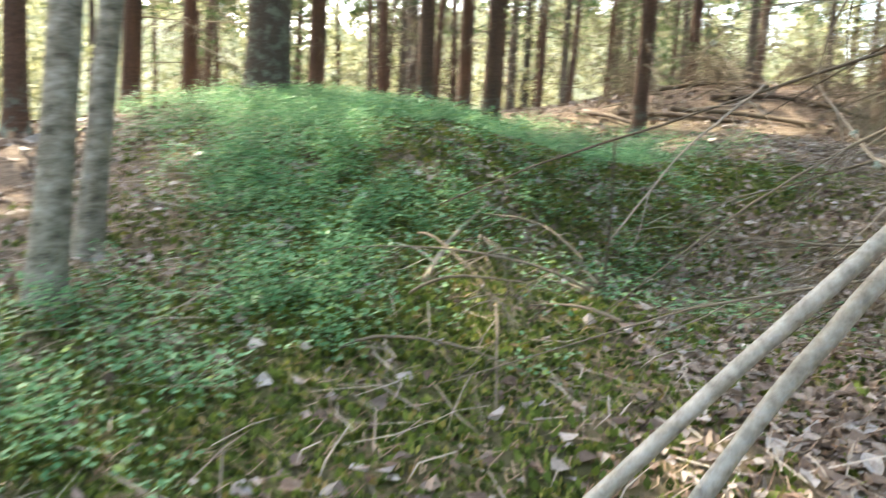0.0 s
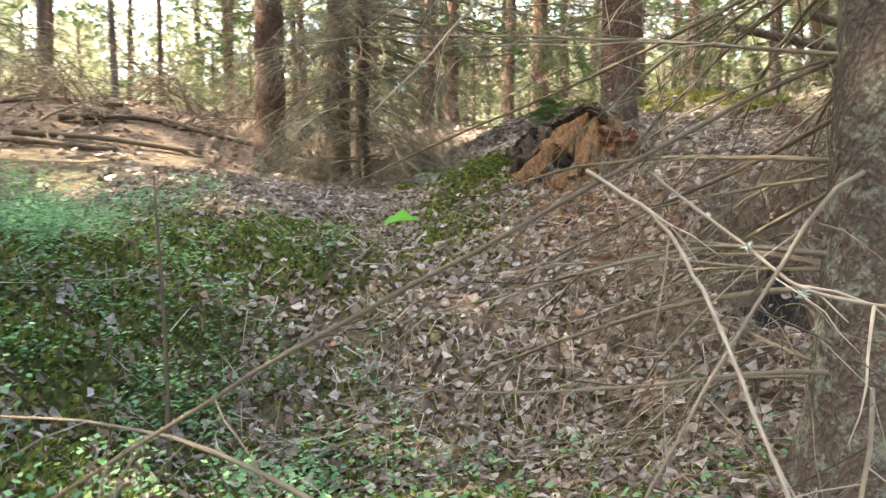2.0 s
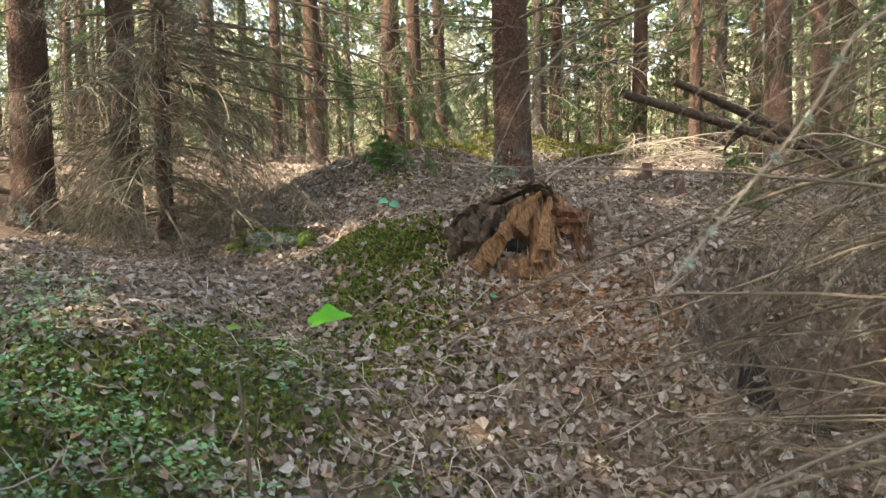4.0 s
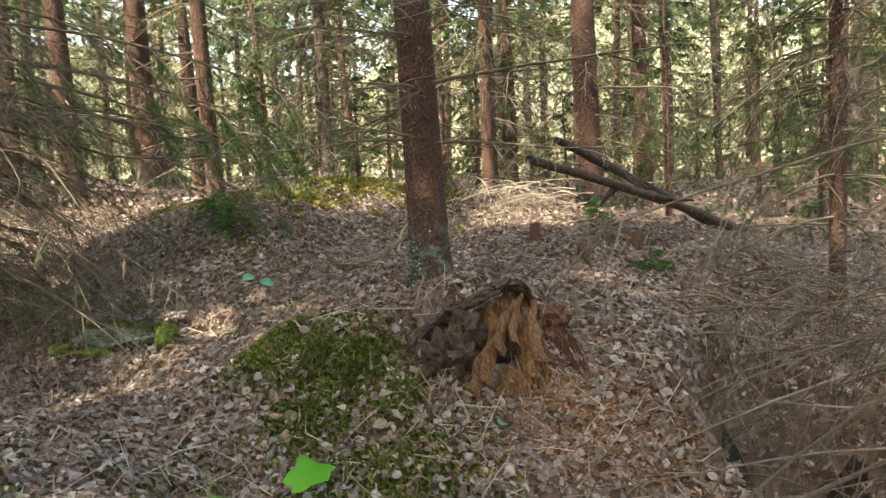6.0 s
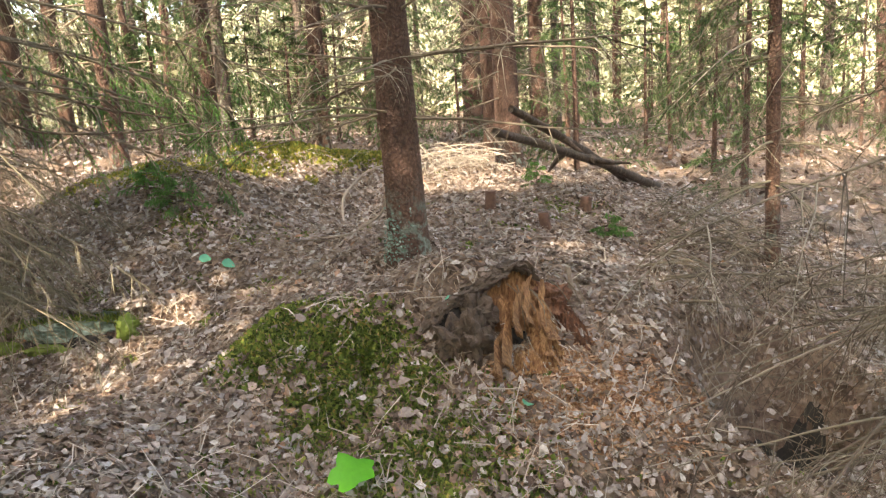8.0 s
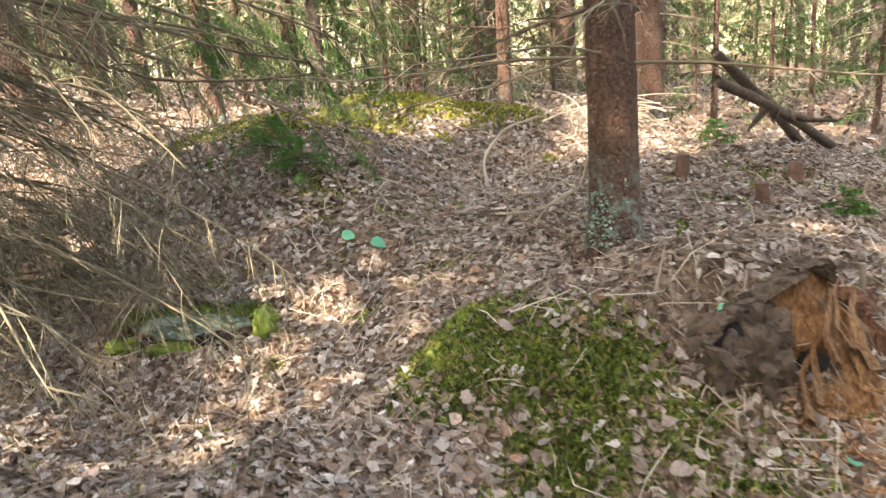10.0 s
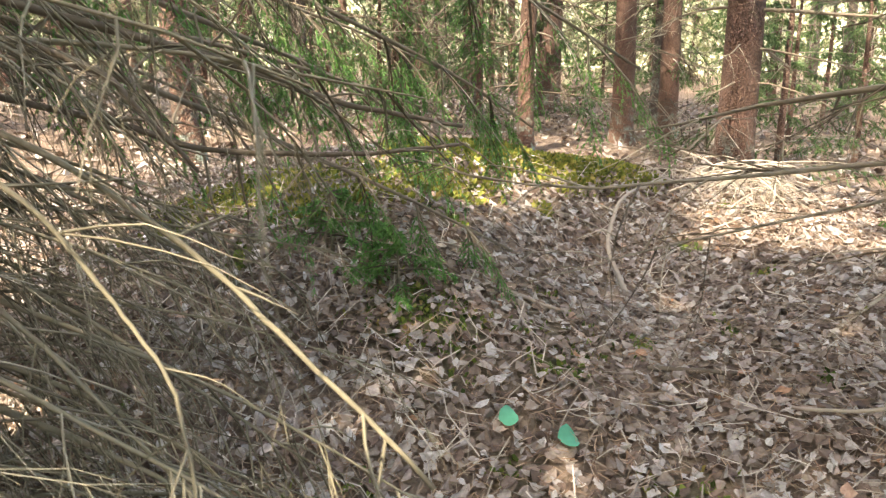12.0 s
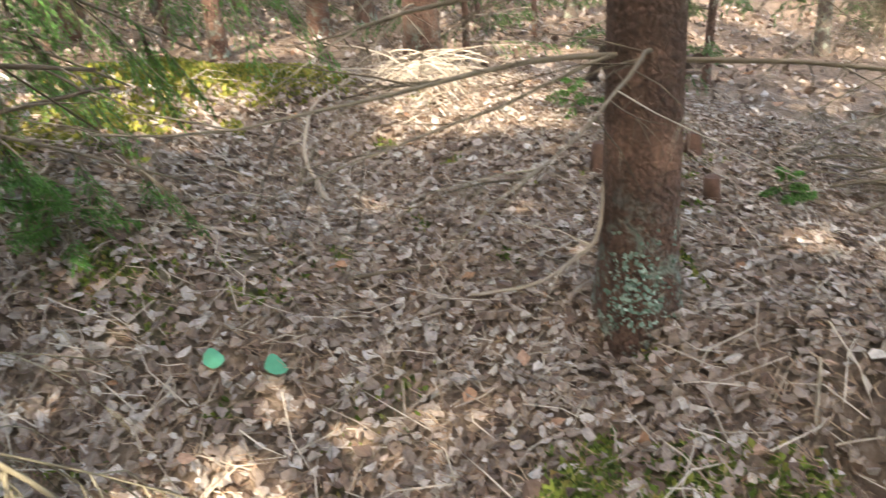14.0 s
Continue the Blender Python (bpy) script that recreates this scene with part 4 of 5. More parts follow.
for k, (lx, ly, lz, ax, ay, az) in enumerate(((-0.22, -0.02, -0.08, 0.09, 0.08, 0.12), (-0.32, 0.06, -0.08, 0.08, 0.08, 0.10), (-0.15, 0.06, 0.02, 0.08, 0.08, 0.10), (0.30, 0.05, 0.02, 0.12, 0.09, 0.09))):
    part("rotten_lump", lump(lx, ly, lz, ax, ay, az, 150 + k, 0.9, 30, 20), ROT_DARK if k == 3 else DARKWOOD, stump, "dark crumbling wood", False)
# the hollows are near-black lumps, their shade put into the colour
part("hollow", lump(0.0, -0.05, -0.12, 0.075, 0.05, 0.05, 64, 0.4), HOLE, stump, "near-black lump for the shade in the stump's hollow")
part("hollow", lump(-0.27, 0.13, -0.02, 0.09, 0.08, 0.08, 65, 0.4), HOLE, stump, "near-black lump for the shade in the stump's hollow")


def shard(foot, top, wide, thick, r):
    """A torn slat of wood: flat, ragged at its tip."""
    foot, top = np.array(foot, float), np.array(top, float)
    d = unit(top - foot)
    b = unit(np.cross(d, (0, 1, 0.3)))
    n = np.cross(b, d)
    V, rows = [], 7
    for i in range(rows):
        q = i / (rows - 1)
        c = foot + (top - foot) * q + n * 0.035 * math.sin(3.1 * q) + r.normal(0, 0.006, 3)
        w = wide * (1 - 0.75 * q ** 2) * r.uniform(0.7, 1.2)
        t = thick * (1 - 0.6 * q) * r.uniform(0.7, 1.2)
        V += [c - b * w - n * t * 0.3, c - b * w * 0.2 + n * t, c + b * w * 0.5 + n * t * r.uniform(0.2, 1.0), c + b * w - n * t * 0.3, c - n * t]
    g = Geo()
    i = np.arange(rows * 5).reshape(rows, 5)
    j = np.roll(i, -1, axis=1)
    g.add(np.array(V), None, np.stack([i[:-1], j[:-1], j[1:], i[1:]], -1).reshape(-1, 4))
    g.f4.append(np.array([[i[-1][0], i[-1][1], i[-1][2], i[-1][3]]]))
    return g


for foot, top, w in (((-0.22, -0.20, -0.06), (-0.04, -0.09, 0.13), 0.040), ((-0.15, -0.19, -0.03), (0.02, -0.08, 0.20), 0.045), ((-0.06, -0.18, 0.10), (0.10, -0.04, 0.28), 0.050), ((0.03, -0.16, 0.13), (0.15, -0.03, 0.30), 0.040), ((0.14, -0.18, -0.04), (0.11, -0.12, 0.14), 0.032), ((0.17, -0.16, 0.04), (0.20, -0.05, 0.28), 0.045)):
    foot = (foot[0] - 0.03, foot[1] - 0.05, foot[2] * 1.1 - 0.15)
    top = (top[0] - 0.01, top[1] - 0.01, top[2] - 0.10)
    part("splinter", shard(foot, top, w, 0.016, r), ROT, stump, smooth=False)
# the dark crust that arches over the torn face
pts = [(-0.40, 0.16, -0.02), (-0.33, 0.15, 0.06), (-0.22, 0.13, 0.11), (-0.12, 0.11, 0.16), (-0.02, 0.10, 0.20), (0.07, 0.10, 0.235), (0.15, 0.10, 0.235), (0.21, 0.09, 0.18)]
for k in range(len(pts) - 1):
    a, b = np.array(pts[k]), np.array(pts[k + 1])
    g = lump(0, 0, 0, 0.075, 0.06, 0.024, 130 + k, 0.95, 22, 14)
    d = unit(b - a)
    sd = unit(np.cross((0, 1, 0), d))
    w = g.v[0]
    g.v[0] = (a + b) / 2 + w[:, :1] * d + w[:, 1:2] * np.array([0, 1, -0.15]) + w[:, 2:] * -sd + r.normal(0, 0.004, w.shape)
    part("bark_rim", g, DARKWOOD, stump, "dark weathered bark rim", False)
for k in range(9):
    p0 = np.array([r.uniform(0.0, 0.42), r.uniform(-0.10, 0.05), r.uniform(0.08, 0.2)])
    g = Geo()
    g.tube(curve(p0, (r.normal(0, 0.3), -0.6, -0.2), r.uniform(0.2, 0.42), 6, 1.8, 0.12, 0, r), np.linspace(0.004, 0.0015, 7), 4)
    part("rootlet", g, TWIG, stump)
dust = thing("rotten_wood_crumbs", sx + 0.05, sy - 0.3, ground_at(sx + 0.05, sy - 0.3), "orange crumbled rotten wood spilled below the stump", "wood debris")
g = Geo()
nq = 5200
qx = r.normal(0.16, 0.27, nq)
qy = r.normal(-0.02, 0.15, nq) - 0.35 * np.clip(qx, 0, 0.6)
qz = land(qx + sx + 0.05, qy + sy - 0.3) - ground_at(sx + 0.05, sy - 0.3) + 0.006
for k in range(nq):
    d = unit(r.normal(0, 1, 3) * np.array([1, 1, 0.3]))
    g.tube(np.array([(qx[k], qy[k], qz[k]), np.array((qx[k], qy[k], qz[k])) + d * r.uniform(0.012, 0.045)]), [r.uniform(0.005, 0.011), 0.003], 3)
part("crumbs", g, RUST, dust, smooth=False)


def stick(name, pts, r0, r1, mat, label, category, seed=1, wob=0.006, sides=7, twigs=0, group=""):
    """A fallen or leaning stick through the given points, with stubs of twigs."""
    r = np.random.default_rng(seed)
    pts = np.array(pts, float)
    t = np.linspace(0, len(pts) - 1, 6 * len(pts))
    i = np.minimum(t.astype(int), len(pts) - 2)
    f = (t - i)[:, None]
    p = pts[i] * (1 - f) + pts[i + 1] * f
    p[1:-1] += r.normal(0, wob, (len(p) - 2, 3))
    k = np.ones(5) / 5
    sm = np.stack([np.convolve(np.pad(p[:, c], 2, "edge"), k, "valid") for c in range(3)], -1)
    sm[0], sm[-1] = pts[0], pts[-1]
    e = thing(name, *pts[0], label, category, group)
    g = Geo()
    g.tube(sm - pts[0], np.linspace(r0, r1, len(sm)) * (1 + r.normal(0, 0.05, len(sm))), sides)
    part("shaft", g, mat, e)
    for _ in range(twigs):
        q = r.integers(1, len(sm) - 1)
        d = unit(sm[q] - sm[q - 1]) * 0.5 + r.normal(0, 0.7, 3)
        tw = curve(sm[q] - pts[0], d, r.uniform(0.1, 0.5), 5, 0.5, 0.12, 0, r)
        g = Geo()
        g.tube(tw, np.linspace(r1 * 0.8, r1 * 0.2, 6), 4)
        part("twig", g, mat, e)
    return e


def on(x, y, dz=0.0):
    return (x, y, ground_at(x, y) + dz)


stick("leaning_pole", [(2.72, 0.10, ground_at(2.72, 0.10) - 0.03), (2.80, 0.45, -0.21), (2.98, 0.98, 0.42), (3.12, 1.5, 1.02)], 0.021, 0.016, POLE, "pale grey barkless pole leaning against the spruce", "pole", 71, group="leaning poles")
stick("leaning_pole", [(2.84, 0.35, ground_at(2.84, 0.35) - 0.03), (2.86, 0.66, -0.12), (2.93, 1.05, 0.40), (3.0, 1.6, 1.2)], 0.023, 0.018, POLE, "pale grey barkless pole leaning against the spruce", "pole", 72, group="leaning poles")
stick("lichen_branch", [(1.63, 1.69, 0.72), (1.88, 1.66, 0.53), (2.01, 1.65, 0.42), (2.28, 1.74, 0.38), (2.45, 1.90, 0.37), (2.30, 2.12, 0.36)], 0.004, 0.006, TWIG_PALE, "thin pale branch with tufts of lichen reaching out from the spruce", "branch", 73, wob=0.004, twigs=5)
stick("dead_sapling", [on(-0.14, 1.73, -0.05), (-0.15, 1.74, 0.1), (-0.2, 1.76, 0.72)], 0.011, 0.004, TWIG, "thin dead brown sapling standing in the moss", "sapling", 74)
stick("overhanging_branch", [(-2.62, 7.3, 2.3), (-2.2, 6.6, 2.3), (-1.89, 6.27, 2.17), (-1.68, 6.1, 2.0), (-1.57, 5.95, 1.86), (-1.44, 5.64, 1.67)], 0.008, 0.0045, TWIG_OLIVE, "bare grey-brown branch hanging across the way", "branch", 75, twigs=9)
stick("long_dead_limb", [(2.2, 2.35, 1.12), (1.85, 2.09, 0.94), (1.49, 1.44, 0.65), (1.13, 0.78, 0.37), (0.9, 0.4, 0.16)], 0.009, 0.003, TWIG, "long thin dead spruce limb slanting down to the moss", "branch", 101, twigs=14)
stick("hanging_twig", [(1.5, 1.55, 0.72), (1.72, 1.30, 0.62), (1.9, 0.98, 0.43), (2.05, 0.68, 0.15)], 0.0055, 0.003, TWIG_PALE, "thin pale twig hanging from a dead limb", "branch", 102, twigs=4)
stick("overhanging_branch", [(-2.2, 6.6, 2.3), (-1.92, 6.06, 2.11), (-1.82, 5.95, 1.95), (-1.77, 5.85, 1.86), (-1.78, 5.69, 1.72)], 0.005, 0.003, TWIG_OLIVE, "bare grey-brown branch hanging across the way", "branch", 103, twigs=6)
stick("overhanging_branch", [(-2.68, 7.3, 2.43), (-1.59, 7.27, 2.11), (-1.35, 7.13, 2.03), (-0.9, 7.05, 1.99), (-0.48, 7.01, 2.01)], 0.012, 0.007, TWIG, "long bare branch reaching out over the mound", "branch", 104, twigs=14)
stick("overhanging_branch", [(-2.68, 7.3, 2.7), (-1.5, 7.11, 2.36), (-1.28, 7.05, 2.29), (-0.92, 6.99, 2.15), (-0.53, 6.94, 2.08)], 0.016, 0.007, TWIG, "long bare branch reaching out over the mound", "branch", 105, twigs=14)
stick("overhanging_branch", [(-1.83, 6.69, 2.34), (-1.69, 6.63, 2.27), (-1.62, 6.61, 2.18), (-1.51, 6.61, 2.04)], 0.010, 0.005, TWIG, "bare grey-brown branch hanging across the way", "branch", 106, twigs=8)
stick("lichen_branch", [(2.15, 2.12, 1.78), (1.33, 1.82, 1.58), (1.18, 1.78, 1.31), (0.94, 1.73, 1.05), (0.80, 1.66, 0.90)], 0.0055, 0.003, TWIG_PALE, "pale dead branch with lichen hanging over the pit", "branch", 107, twigs=6)
stick("long_dead_limb", [(2.18, 2.2, 1.42), (1.76, 2.34, 1.26), (1.23, 2.52, 1.08), (0.62, 2.47, 0.84), (0.22, 2.40, 0.68)], 0.009, 0.003, TWIG, "long thin dead spruce limb over the pit", "branch", 108, twigs=14)
stick("long_dead_limb", [(2.2, 2.3, 0.95), (1.75, 2.75, 0.72), (1.25, 2.95, 0.50), (0.75, 3.0, 0.22)], 0.010, 0.004, TWIG, "long thin dead spruce limb over the pit", "branch", 110, twigs=10)
stick("long_dead_limb", [(2.25, 2.35, 1.25), (2.1, 2.95, 1.0), (1.7, 3.4, 0.75), (1.2, 3.65, 0.5)], 0.010, 0.004, TWIG_PALE, "long thin dead spruce limb over the pit", "branch", 111, twigs=10)
stick("mossy_log", [(1.50, 5.77, 1.84), (2.4, 6.26, 1.64), (3.5, 6.86, 1.38), (4.9, 7.6, ground_at(4.9, 7.6) + 0.02)], 0.032, 0.046, DARKWOOD, "dark broken fallen trunk propped over the litter", "log", 76, sides=10, twigs=5)
stick("broken_log", [(2.0, 6.29, 1.99), (3.0, 6.88, 1.68), (4.9, 7.98, ground_at(4.9, 7.98))], 0.032, 0.046, DARKWOOD, "dark broken fallen trunk propped over the litter", "log", 77, sides=10, twigs=4)
stick("grey_stick", [on(0.24, 4.89, -0.02), (0.33, 4.93, 0.99), (0.41, 4.96, 1.19)], 0.009, 0.005, TWIG_PALE, "bent pale stick standing by the rotten stump", "stick", 78, twigs=1)
stick("bent_branch", [(0.70, 5.66, 1.87), (0.71, 5.79, 1.74), (0.58, 5.76, 1.44), (0.54, 5.76, 1.35), (0.37, 5.88, 1.23), (0.21, 6.09, 1.20)], 0.011, 0.006, TWIG_PALE, "bent pale dead branch hanging down the spruce trunk", "branch", 109, twigs=4)
stick("forked_branch", [on(1.0, 7.6, 0.02), (1.12, 7.9, ground_at(1.1, 7.9) + 0.12), (1.5, 8.2, ground_at(1.5, 8.2) + 0.16), (2.0, 8.3, ground_at(2.0, 8.3) + 0.1)], 0.016, 0.008, TWIG_PALE, "pale crooked branch curving over the leaves", "branch", 79, twigs=3)
stick("short_stick", [on(0.02, 7.45, 0.02), on(0.32, 7.22, 0.03)], 0.010, 0.007, TWIG_PALE, "short pale stick lying on the leaves", "stick", 80)
stick("short_stick", [on(0.25, 6.75, 0.03), on(0.55, 6.55, 0.02)], 0.012, 0.008, TWIG, "short dark stick lying on the leaves", "stick", 81)
stick("upright_stick", [on(1.22, 4.6, -0.02), (1.16, 4.55, ground_at(1.2, 4.6) + 0.16)], 0.018, 0.012, TWIG_PALE, "grey broken stick standing by the pit", "stick", 82)
stick("fallen_branch", [on(0.9, 0.35, 0.02), on(0.3, 0.62, 0.04), on(-0.4, 1.0, 0.05)], 0.016, 0.010, TWIG_PALE, "pale fallen branch half sunk in moss", "branch", 83, twigs=2)
for k, (xa, ya, xb, yb) in enumerate(((-6.3, 5.6, -4.4, 6.6), (-6.8, 5.0, -5.0, 5.9), (-5.6, 7.2, -3.6, 8.2), (-7.5, 4.6, -5.9, 4.9), (-8.2, 6.4, -6.4, 7.3), (-6.4, 6.3, -5.2, 7.6))):
    stick("fallen_log", [on(xa, ya, 0.05), on((xa + xb) / 2, (ya + yb) / 2, 0.08), on(xb, yb, 0.05)], 0.04, 0.03, DARKWOOD if k % 2 else TWIG, "dead fallen trunk lying in the litter below the rise", "log", 84 + k, twigs=4, group="fallen logs")

# mossy rock
rx, ry = -1.40, 6.58
rock = thing("rock", rx, ry, ground_at(rx, ry), "pale green mossy rock ledge under a bank of litter", "rock", rz=-24)
r = np.random.default_rng(64)
slab = lump(0, 0.10, 0.075, 0.40, 0.20, 0.085, 63, 0.30, 40, 22)
slab.v[0][:, 1] = np.maximum(slab.v[0][:, 1], -0.07 + 0.035 * np.sin(13 * slab.v[0][:, 0]) + 0.02 * np.sin(41 * slab.v[0][:, 0]))
part("stone", slab, ROCK, rock, smooth=False)
# near-black lump paints the shade below the ledge
part("undercut", lump(0.02, 0.05, 0.0, 0.38, 0.13, 0.055, 66, 0.3), HOLE, rock, "near-black lump for the shade under the ledge")
for k, (px, py, pz, ax, ay, az) in enumerate(((0.39, -0.03, 0.06, 0.07, 0.09, 0.09), (-0.37, -0.06, 0.0, 0.09, 0.06, 0.05), (-0.12, -0.09, -0.02, 0.14, 0.05, 0.04))):
    part("moss_pad", lump(px, py, pz, ax, ay, az, 67 + k, 0.5), MOSS, rock, "dark green moss pad", False)
g = Geo()
nq = 3000
qx, qy = r.uniform(-0.42, 0.46, nq), r.uniform(-0.05, 0.30, nq)
for k in range(nq):
    d = unit(np.array([0, -0.35, 0.8]) + r.normal(0, 0.6, 3))
    p0 = np.array([qx[k], qy[k], 0.155 - 0.06 * (qx[k] / 0.4) ** 2 - 0.1 * max(0, -qy[k])])
    w = unit(np.cross(d, r.normal(0, 1, 3))) * 0.006
    g.add([p0 - w, p0 + w, p0 + d * r.uniform(0.02, 0.05)], [[0, 1, 2]])
part("moss_cap", g, MOSS, rock, "moss growing over the rock", False)
g = Geo()
for k in range(520):
    p0 = np.array([r.uniform(-0.44, 0.46), r.uniform(0.02, 0.36), 0.19 + r.uniform(-0.02, 0.02)])
    a1 = unit(r.normal(0, 1, 3) * np.array([1, 1, 0.35]))
    b1 = unit(np.cross(a1, r.normal(0, 0.3, 3) + np.array([0, 0, 1])))
    L = r.uniform(0.02, 0.035)
    g.add([p0 - a1 * L, p0 + b1 * L * 0.6, p0 + a1 * L, p0 - b1 * L * 0.6], None, [[0, 1, 2, 3]])
part("litter_cap", g, LITTER, rock, "dry leaves lying over the rock", False)


def cut_stub(x, y, h, rad, seed, tilt):
    r = np.random.default_rng(seed)
    e = thing("cut_stub", x, y, ground_at(x, y), "short reddish-brown sawn stub of a young tree", "stump", "cut stubs")
    g = Geo()
    g.tube([(0, 0, -0.08), (0, 0, 0.02), (tilt * 0.5, 0, h * 0.5), (tilt, 0, h)], [rad * 1.5, rad * 1.15, rad, rad * 0.97], 12)
    part("stub", g, CUT, e)
    g = Geo()
    t = np.linspace(0, 6.283, 12, endpoint=False)
    g.add(np.concatenate([[(tilt, 0, h + 0.003)], np.stack([tilt + rad * 0.95 * np.cos(t), rad * 0.95 * np.sin(t), np.full(12, h + 0.002)], -1)]), [[0, 1 + k, 1 + (k + 1) % 12] for k in range(12)])
    part("sawn_face", g, CUT, e, "sawn face")
    return e


cut_stub(1.80, 6.36, 0.17, 0.045, 1, 0.01)
cut_stub(1.94, 5.80, 0.14, 0.042, 2, -0.02)
cut_stub(2.62, 6.15, 0.12, 0.05, 3, 0.02)

# heap of bleached branches
heap = thing("brush_heap", 2.5, 8.1, ground_at(2.5, 8.1), "heap of bleached dead branches and dry twigs under the spruce", "brushwood")
r = np.random.default_rng(65)
for k in range(44):
    a = r.uniform(0, 6.28)
    d = r.uniform(0, 0.75)
    p0 = np.array([d * math.cos(a) * 1.3, d * math.sin(a) * 0.8, 0])
    p0[2] = land(2.5 + p0[0], 8.1 + p0[1]) - ground_at(2.5, 8.1) + r.uniform(0.0, 0.25)
    g = Geo()
    dead_branch(g, p0, (math.cos(a + 2.5), math.sin(a + 2.5), r.uniform(0.1, 0.5)), r.uniform(0.5, 1.2), 0.007, r, 0.9, 7)
    part("branch", g, TWIG_PALE, heap)

# brush of dead branches on the rise at the left
for k, (bx, by, n) in enumerate(((-5.2, 8.6, 22), (-6.6, 8.2, 22), (-4.4, 9.6, 20), (-3.2, 9.2, 18), (-2.2, 8.0, 20), (2.5, 4.5, 22), (2.2, 4.0, 10), (3.2, 5.2, 20), (3.4, 4.0, 20), (0.9, 1.0, 7), (1.5, 0.6, 6), (-6.2, 6.4, 20), (-7.4, 6.9, 22), (-5.4, 7.6, 20), (-8.4, 6.0, 20), (-7.0, 5.4, 14), (-8.8, 7.8, 22))):
    h = thing("brush_heap", bx, by, ground_at(bx, by), "tangled heap of dark dead spruce branches on the floor", "brushwood", "dark brush heaps")
    for _ in range(n):
        a, d = r.uniform(0, 6.28), r.uniform(0, 0.7)
        p0 = np.array([d * math.cos(a), d * math.sin(a), 0])
        p0[2] = land(bx + p0[0], by + p0[1]) - ground_at(bx, by) + r.uniform(0, 0.2)
        g = Geo()
        bank = bx < -4.0
        dead_branch(g, p0, (math.cos(a + 2.4), math.sin(a + 2.4), r.uniform(0.3, 1.6) if bank else r.uniform(0.1, 0.6)), r.uniform(0.6, 1.3), 0.014 if bank else 0.008, r, 0.5 if bank else 0.8, 9)
        part("branch", g, TWIG, h)

# small green spruces and sprigs


def sprig(x, y, h, n, seed, label, nl=0.028):
    r = np.random.default_rng(seed)
    e = thing("spruce_seedling", x, y, ground_at(x, y), label, "seedling", "spruce seedlings")
    wood, leaf = Geo(), Geo()
    wood.tube([(0, 0, -0.02), (0, 0, h)], [0.008, 0.003], 5)
    for k in range(n):
        s = (k + r.uniform()) / n
        a = r.uniform(0, 6.28)
        green_branch(wood, leaf, (0, 0, h * (0.15 + 0.8 * s)), (math.cos(a), math.sin(a), 0.25), h * (0.9 - 0.6 * s), 0.005, r, 0.6, 9, 26, nl, 0.0035)
    part("stem", wood, TWIG, e)
    part("foliage", leaf, SPRIG, e, smooth=False)


sprig(-0.45, 7.55, 0.34, 16, 66, "small green spruce seedling on the leafy slope")
sprig(-0.60, 7.9, 0.30, 14, 67, "small green spruce seedling on the leafy slope")
sprig(2.35, 5.55, 0.20, 10, 68, "dark green spruce sprig in the litter")
sprig(2.75, 7.0, 0.26, 10, 69, "low green spruce sprig in the sun")

# long living boughs that hang out over the mound
for k, (y0, z0, dy, L, sd) in enumerate(((7.35, 2.50, 0.10, 3.0, 1), (7.45, 2.85, 0.02, 3.1, 2), (7.5, 2.6, 0.25, 2.7, 3), (7.3, 3.1, -0.06, 3.3, 4), (7.6, 2.9, 0.35, 3.2, 5), (7.5, 2.75, 0.15, 3.4, 6))):
    r = np.random.default_rng(300 + sd)
    bough = thing("spruce_bough", -2.65, y0, z0, "long living spruce bough with hanging green shoots", "branch", "hanging boughs")
    wood, leaf = Geo(), Geo()
    main = curve((0, 0, 0), (1, dy, -0.02), L, 10, 0.45, 0.03, 0.1, r)
    wood.tube(main, np.linspace(0.017, 0.005, 11), 6)
    for _ in range(26):
        q = r.integers(2, 10)
        dd = unit(main[q + 1] - main[q]) if q < 10 else unit(main[10] - main[9])
        side = np.array([0, r.choice([-1, 1]), 0])
        if q < 5 and r.uniform() < 0.6:
            dead_branch(wood, main[q], dd * 0.5 + side * 0.5 + np.array([0, 0, -0.4]), r.uniform(0.25, 0.5), 0.004, r, 0.8, 4, False)
        else:
            green_branch(wood, leaf, main[q], dd * 0.6 + side * 0.5 + np.array([0, 0, -0.35]), r.uniform(0.3, 0.65), 0.005, r, 0.9, 10, 26, 0.024, 0.003)
    part("wood", wood, TWIG, bough)
    part("foliage", leaf, SPRIG, bough, smooth=False)


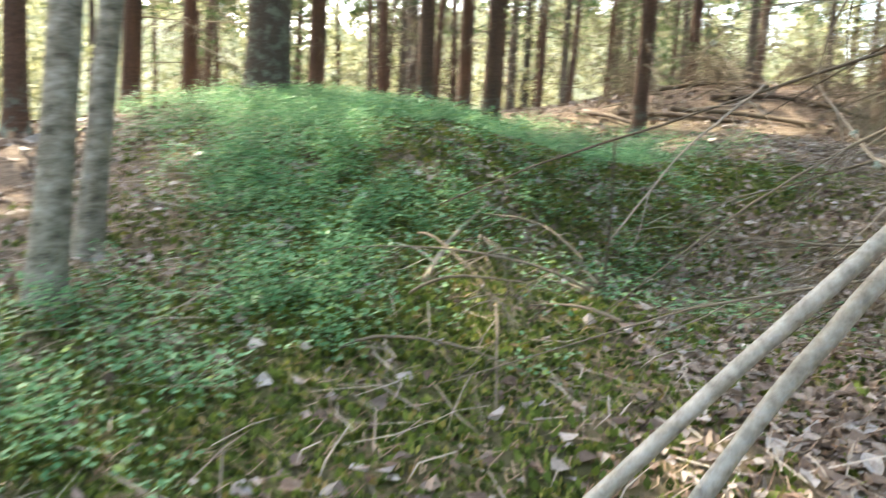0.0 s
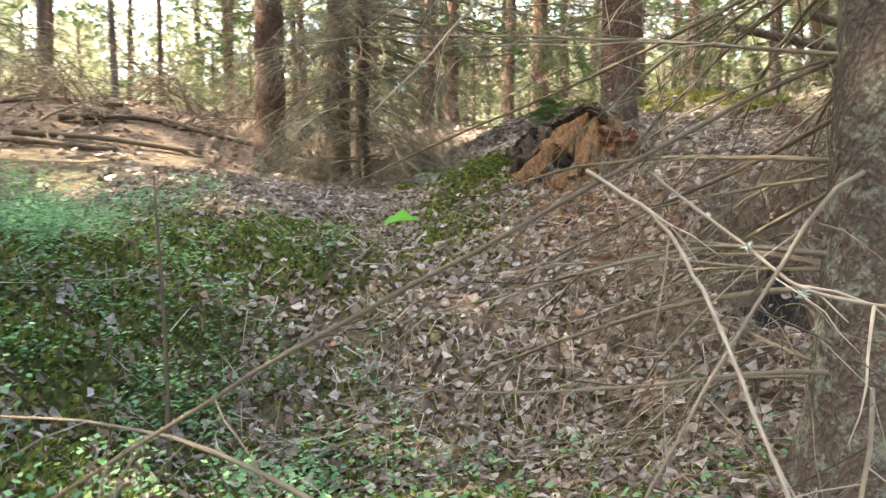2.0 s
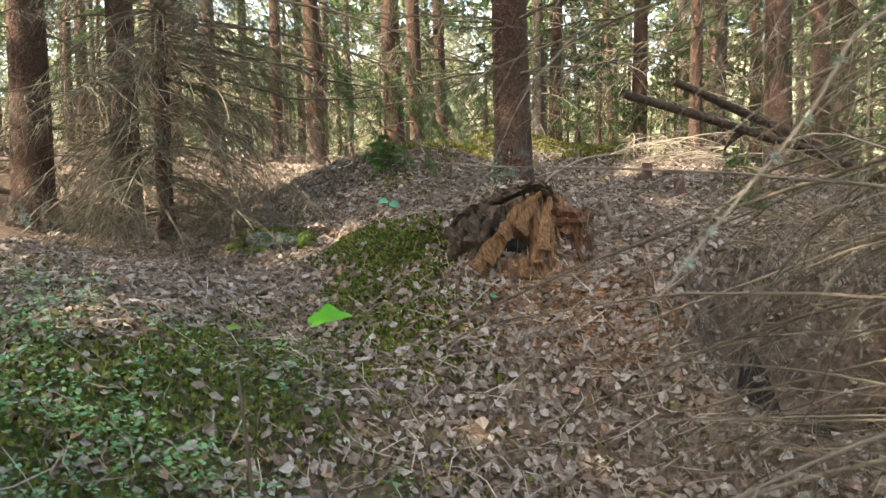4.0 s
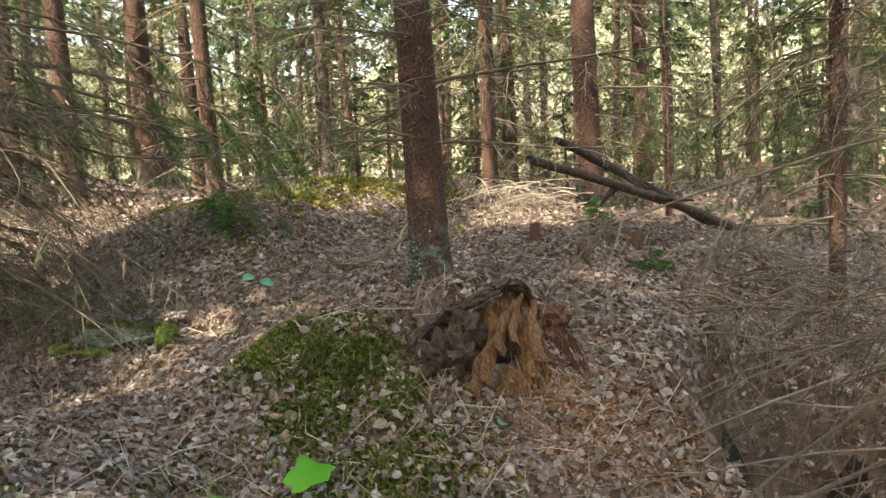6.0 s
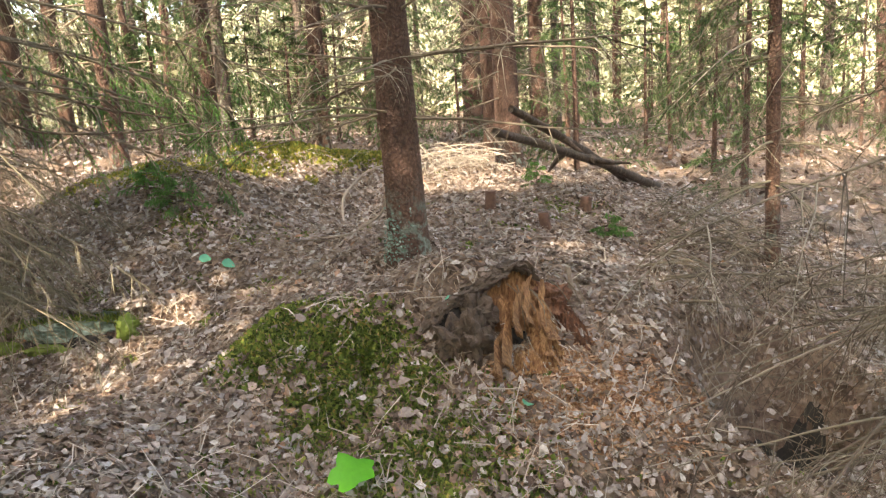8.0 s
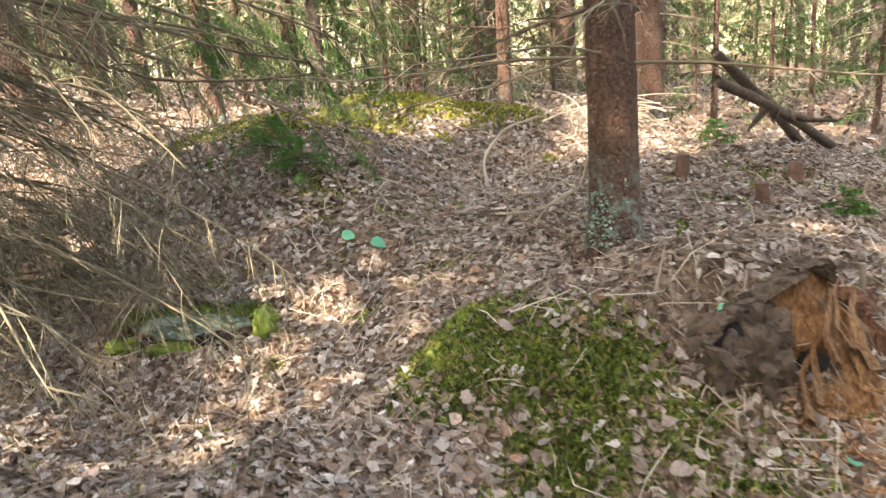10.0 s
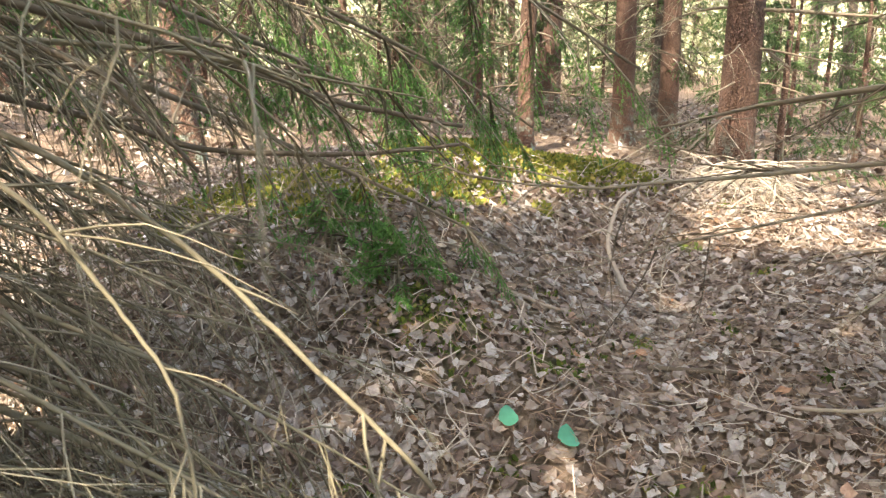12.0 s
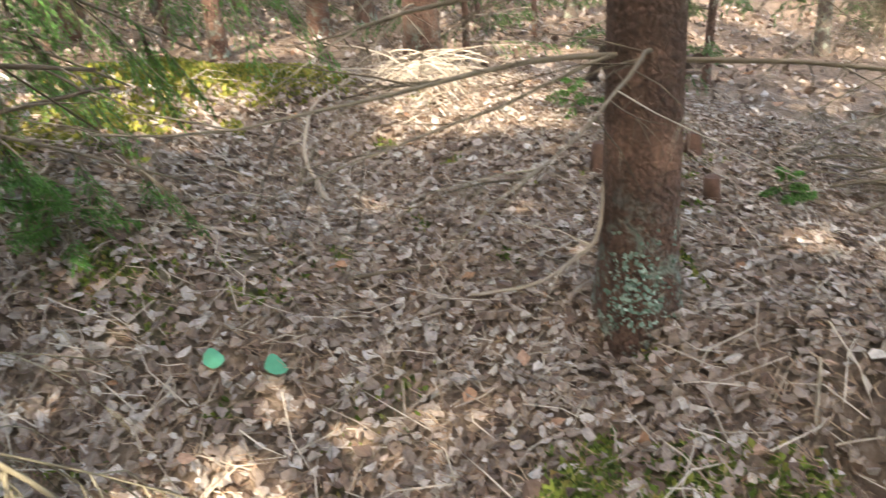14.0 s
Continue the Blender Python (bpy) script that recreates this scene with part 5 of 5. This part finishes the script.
def broad_leaf(x, y, dz, size, mat, label, seed, lobes=5, tilt=(10, 5), rz=0.0):
    """One fresh leaf with a toothed, lobed rim and a stalk."""
    r = np.random.default_rng(seed)
    e = thing("green_leaf", x, y, ground_at(x, y) + dz, label, "leaf", "fresh leaves")
    n = 24
    t = np.linspace(0, 2 * math.pi, n, endpoint=False)
    rad = size * 0.5 * (1 + (0.17 if lobes else 0) * np.cos(lobes * t) + (0.07 if lobes else 0) * np.cos(3 * lobes * t) + 0.04 * r.normal(0, 1, n)) * (1 + 0.12 * np.cos(t))
    px, py = rad * np.cos(t), rad * np.sin(t) * 0.85
    rim = np.stack([px, py, 0.12 * size * (py / size) ** 2 * 4 - 0.10 * size * (px / size) ** 2 * 4], -1)
    g = Geo()
    g.add(np.concatenate([[(0, 0, 0.03 * size)], rim]), [[0, 1 + k, 1 + (k + 1) % n] for k in range(n)])
    M = np.array(pose(0, 0, 0, tilt[0], tilt[1], rz).to_3x3())
    g.v[0] = g.v[0] @ M.T
    part("blade", g, mat, e)
    g = Geo()
    foot = np.array([0, 0, -dz - 0.01])
    tipp = M @ np.array([-size * 0.5, 0, 0])
    g.tube([foot, (foot + tipp) / 2 + np.array([0.005, 0, 0]), tipp], [0.002, 0.0018, 0.0015], 4)
    part("stalk", g, STRAW, e)


broad_leaf(-0.45, 4.12, 0.14, 0.22, BRIGHT_LEAF, "bright green lobed maple leaf on a stalk", 91, 5, (18, -12), 20)
broad_leaf(-0.32, 6.57, 0.05, 0.10, TEAL_LEAF, "small bluish-green heart-shaped leaf on dry litter", 92, 0, (42, 10), 10)
broad_leaf(-0.44, 6.76, 0.045, 0.088, TEAL_LEAF, "small bluish-green heart-shaped leaf on dry litter", 93, 0, (40, -8), 20)
broad_leaf(0.37, 4.55, 0.22, 0.10, TEAL_LEAF, "small green leaf beside the rotten stump", 94, 0, (20, 0), 0)
broad_leaf(0.49, 4.06, 0.04, 0.07, TEAL_LEAF, "small green leaf on the orange crumbs", 95, 0, (20, 10), 40)
broad_leaf(-0.95, 4.05, 0.05, 0.09, GREEN, "small fresh green leaf on the moss", 96, 5, (15, 0), 40)
broad_leaf(-0.85, 4.2, 0.06, 0.08, GREEN, "small fresh green leaf on the moss", 97, 5, (20, 8), 80)

# tufts of lichen on the near branches
r = np.random.default_rng(98)
for k, (lx, ly, lz) in enumerate(((2.01, 1.65, 0.42), (2.28, 1.74, 0.38), (1.88, 1.66, 0.53), (1.18, 1.78, 1.31), (1.10, 1.76, 1.22), (0.94, 1.73, 1.05), (1.26, 1.80, 1.45), (0.88, 1.70, 0.98))):
    e = thing("lichen_tuft", lx, ly, lz, "pale grey-green lichen tuft on a dead branch", "lichen", "lichen tufts")
    g = Geo()
    for _ in range(60):
        d = unit(r.normal(0, 1, 3))
        w = unit(np.cross(d, r.normal(0, 1, 3))) * 0.004
        g.add([-w, w, d * r.uniform(0.008, 0.024)], [[0, 1, 2]])
    part("lichen_body", g, LICHEN, e, smooth=False)
r = np.random.default_rng(99)
for k, (lx, ly) in enumerate(((-0.55, 5.02), (-0.38, 4.7), (-0.62, 4.55), (-0.15, 4.8), (-0.25, 5.2), (-0.05, 4.35), (-0.72, 4.85))):
    broad_leaf(lx, ly, 0.035, r.uniform(0.07, 0.10), LITTER, "grey dry leaf lying on green moss", 400 + k, 0 if k % 2 else 3, (r.uniform(10, 35), r.uniform(-15, 15)), r.uniform(0, 360))

# lichen crust at the foot of the reddish spruce
r = np.random.default_rng(120)
e = thing("lichen_crust", 0.68, 5.65, ground_at(0.68, 5.65), "bluish-green leafy lichen on the foot of the spruce", "lichen")
g = Geo()
for k in range(330):
    a, h = r.normal(3.5, 0.42), abs(r.normal(0.15, 0.09))
    rr = 0.135 * (1 + 0.32 * math.exp(-(h + 0.05) / 0.16)) * 1.05 + 0.004
    o = np.array([math.cos(a), math.sin(a), 0])
    p0 = o * rr + np.array([0, 0, h])
    n1 = unit(o + r.normal(0, 0.5, 3))
    a1 = unit(np.cross(n1, r.normal(0, 1, 3)))
    b1 = np.cross(n1, a1)
    L = r.uniform(0.005, 0.014)
    g.add([p0 - a1 * L, p0 + b1 * L * 0.7, p0 + a1 * L + n1 * 0.006, p0 - b1 * L * 0.7], None, [[0, 1, 2, 3]])
tagged(part("lichen_body", g, LICHEN_BLUE, e, smooth=False), kind="stuff")
burrow = thing("burrow", 0.51, 5.60, ground_at(0.51, 5.60), "small burrow between the spruce's roots, filled near-black for its shade", "hole")
# a near-black lump stands for the shade inside the burrow
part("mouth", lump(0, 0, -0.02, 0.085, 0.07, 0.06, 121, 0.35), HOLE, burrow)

# near-black sheet over the pit's floor: the pit's shade put into colour
PIT_DARK = plain_noise("pit_shade", [(0.3, (0.010, 0.009, 0.006)), (0.55, (0.026, 0.022, 0.015)), (0.75, (0.05, 0.05, 0.028))], 14, rough=0.7, bump_strength=0.8, bump_dist=0.03)
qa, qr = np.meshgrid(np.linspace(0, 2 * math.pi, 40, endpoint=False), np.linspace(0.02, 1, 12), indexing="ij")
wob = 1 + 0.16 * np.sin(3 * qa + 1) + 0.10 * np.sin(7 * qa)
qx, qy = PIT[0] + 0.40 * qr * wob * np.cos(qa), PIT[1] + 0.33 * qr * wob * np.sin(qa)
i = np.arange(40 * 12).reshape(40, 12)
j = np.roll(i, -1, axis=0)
peat = mesh_object("peat_floor", np.stack([qx, qy, land(qx, qy) + 0.014], -1).reshape(-1, 3), np.stack([i[:, :-1], j[:, :-1], j[:, 1:], i[:, 1:]], -1).reshape(-1, 4), PIT_DARK)
tagged(peat, "near-black sheet for the shade in the pit under the spruce", "peat", kind="structure")
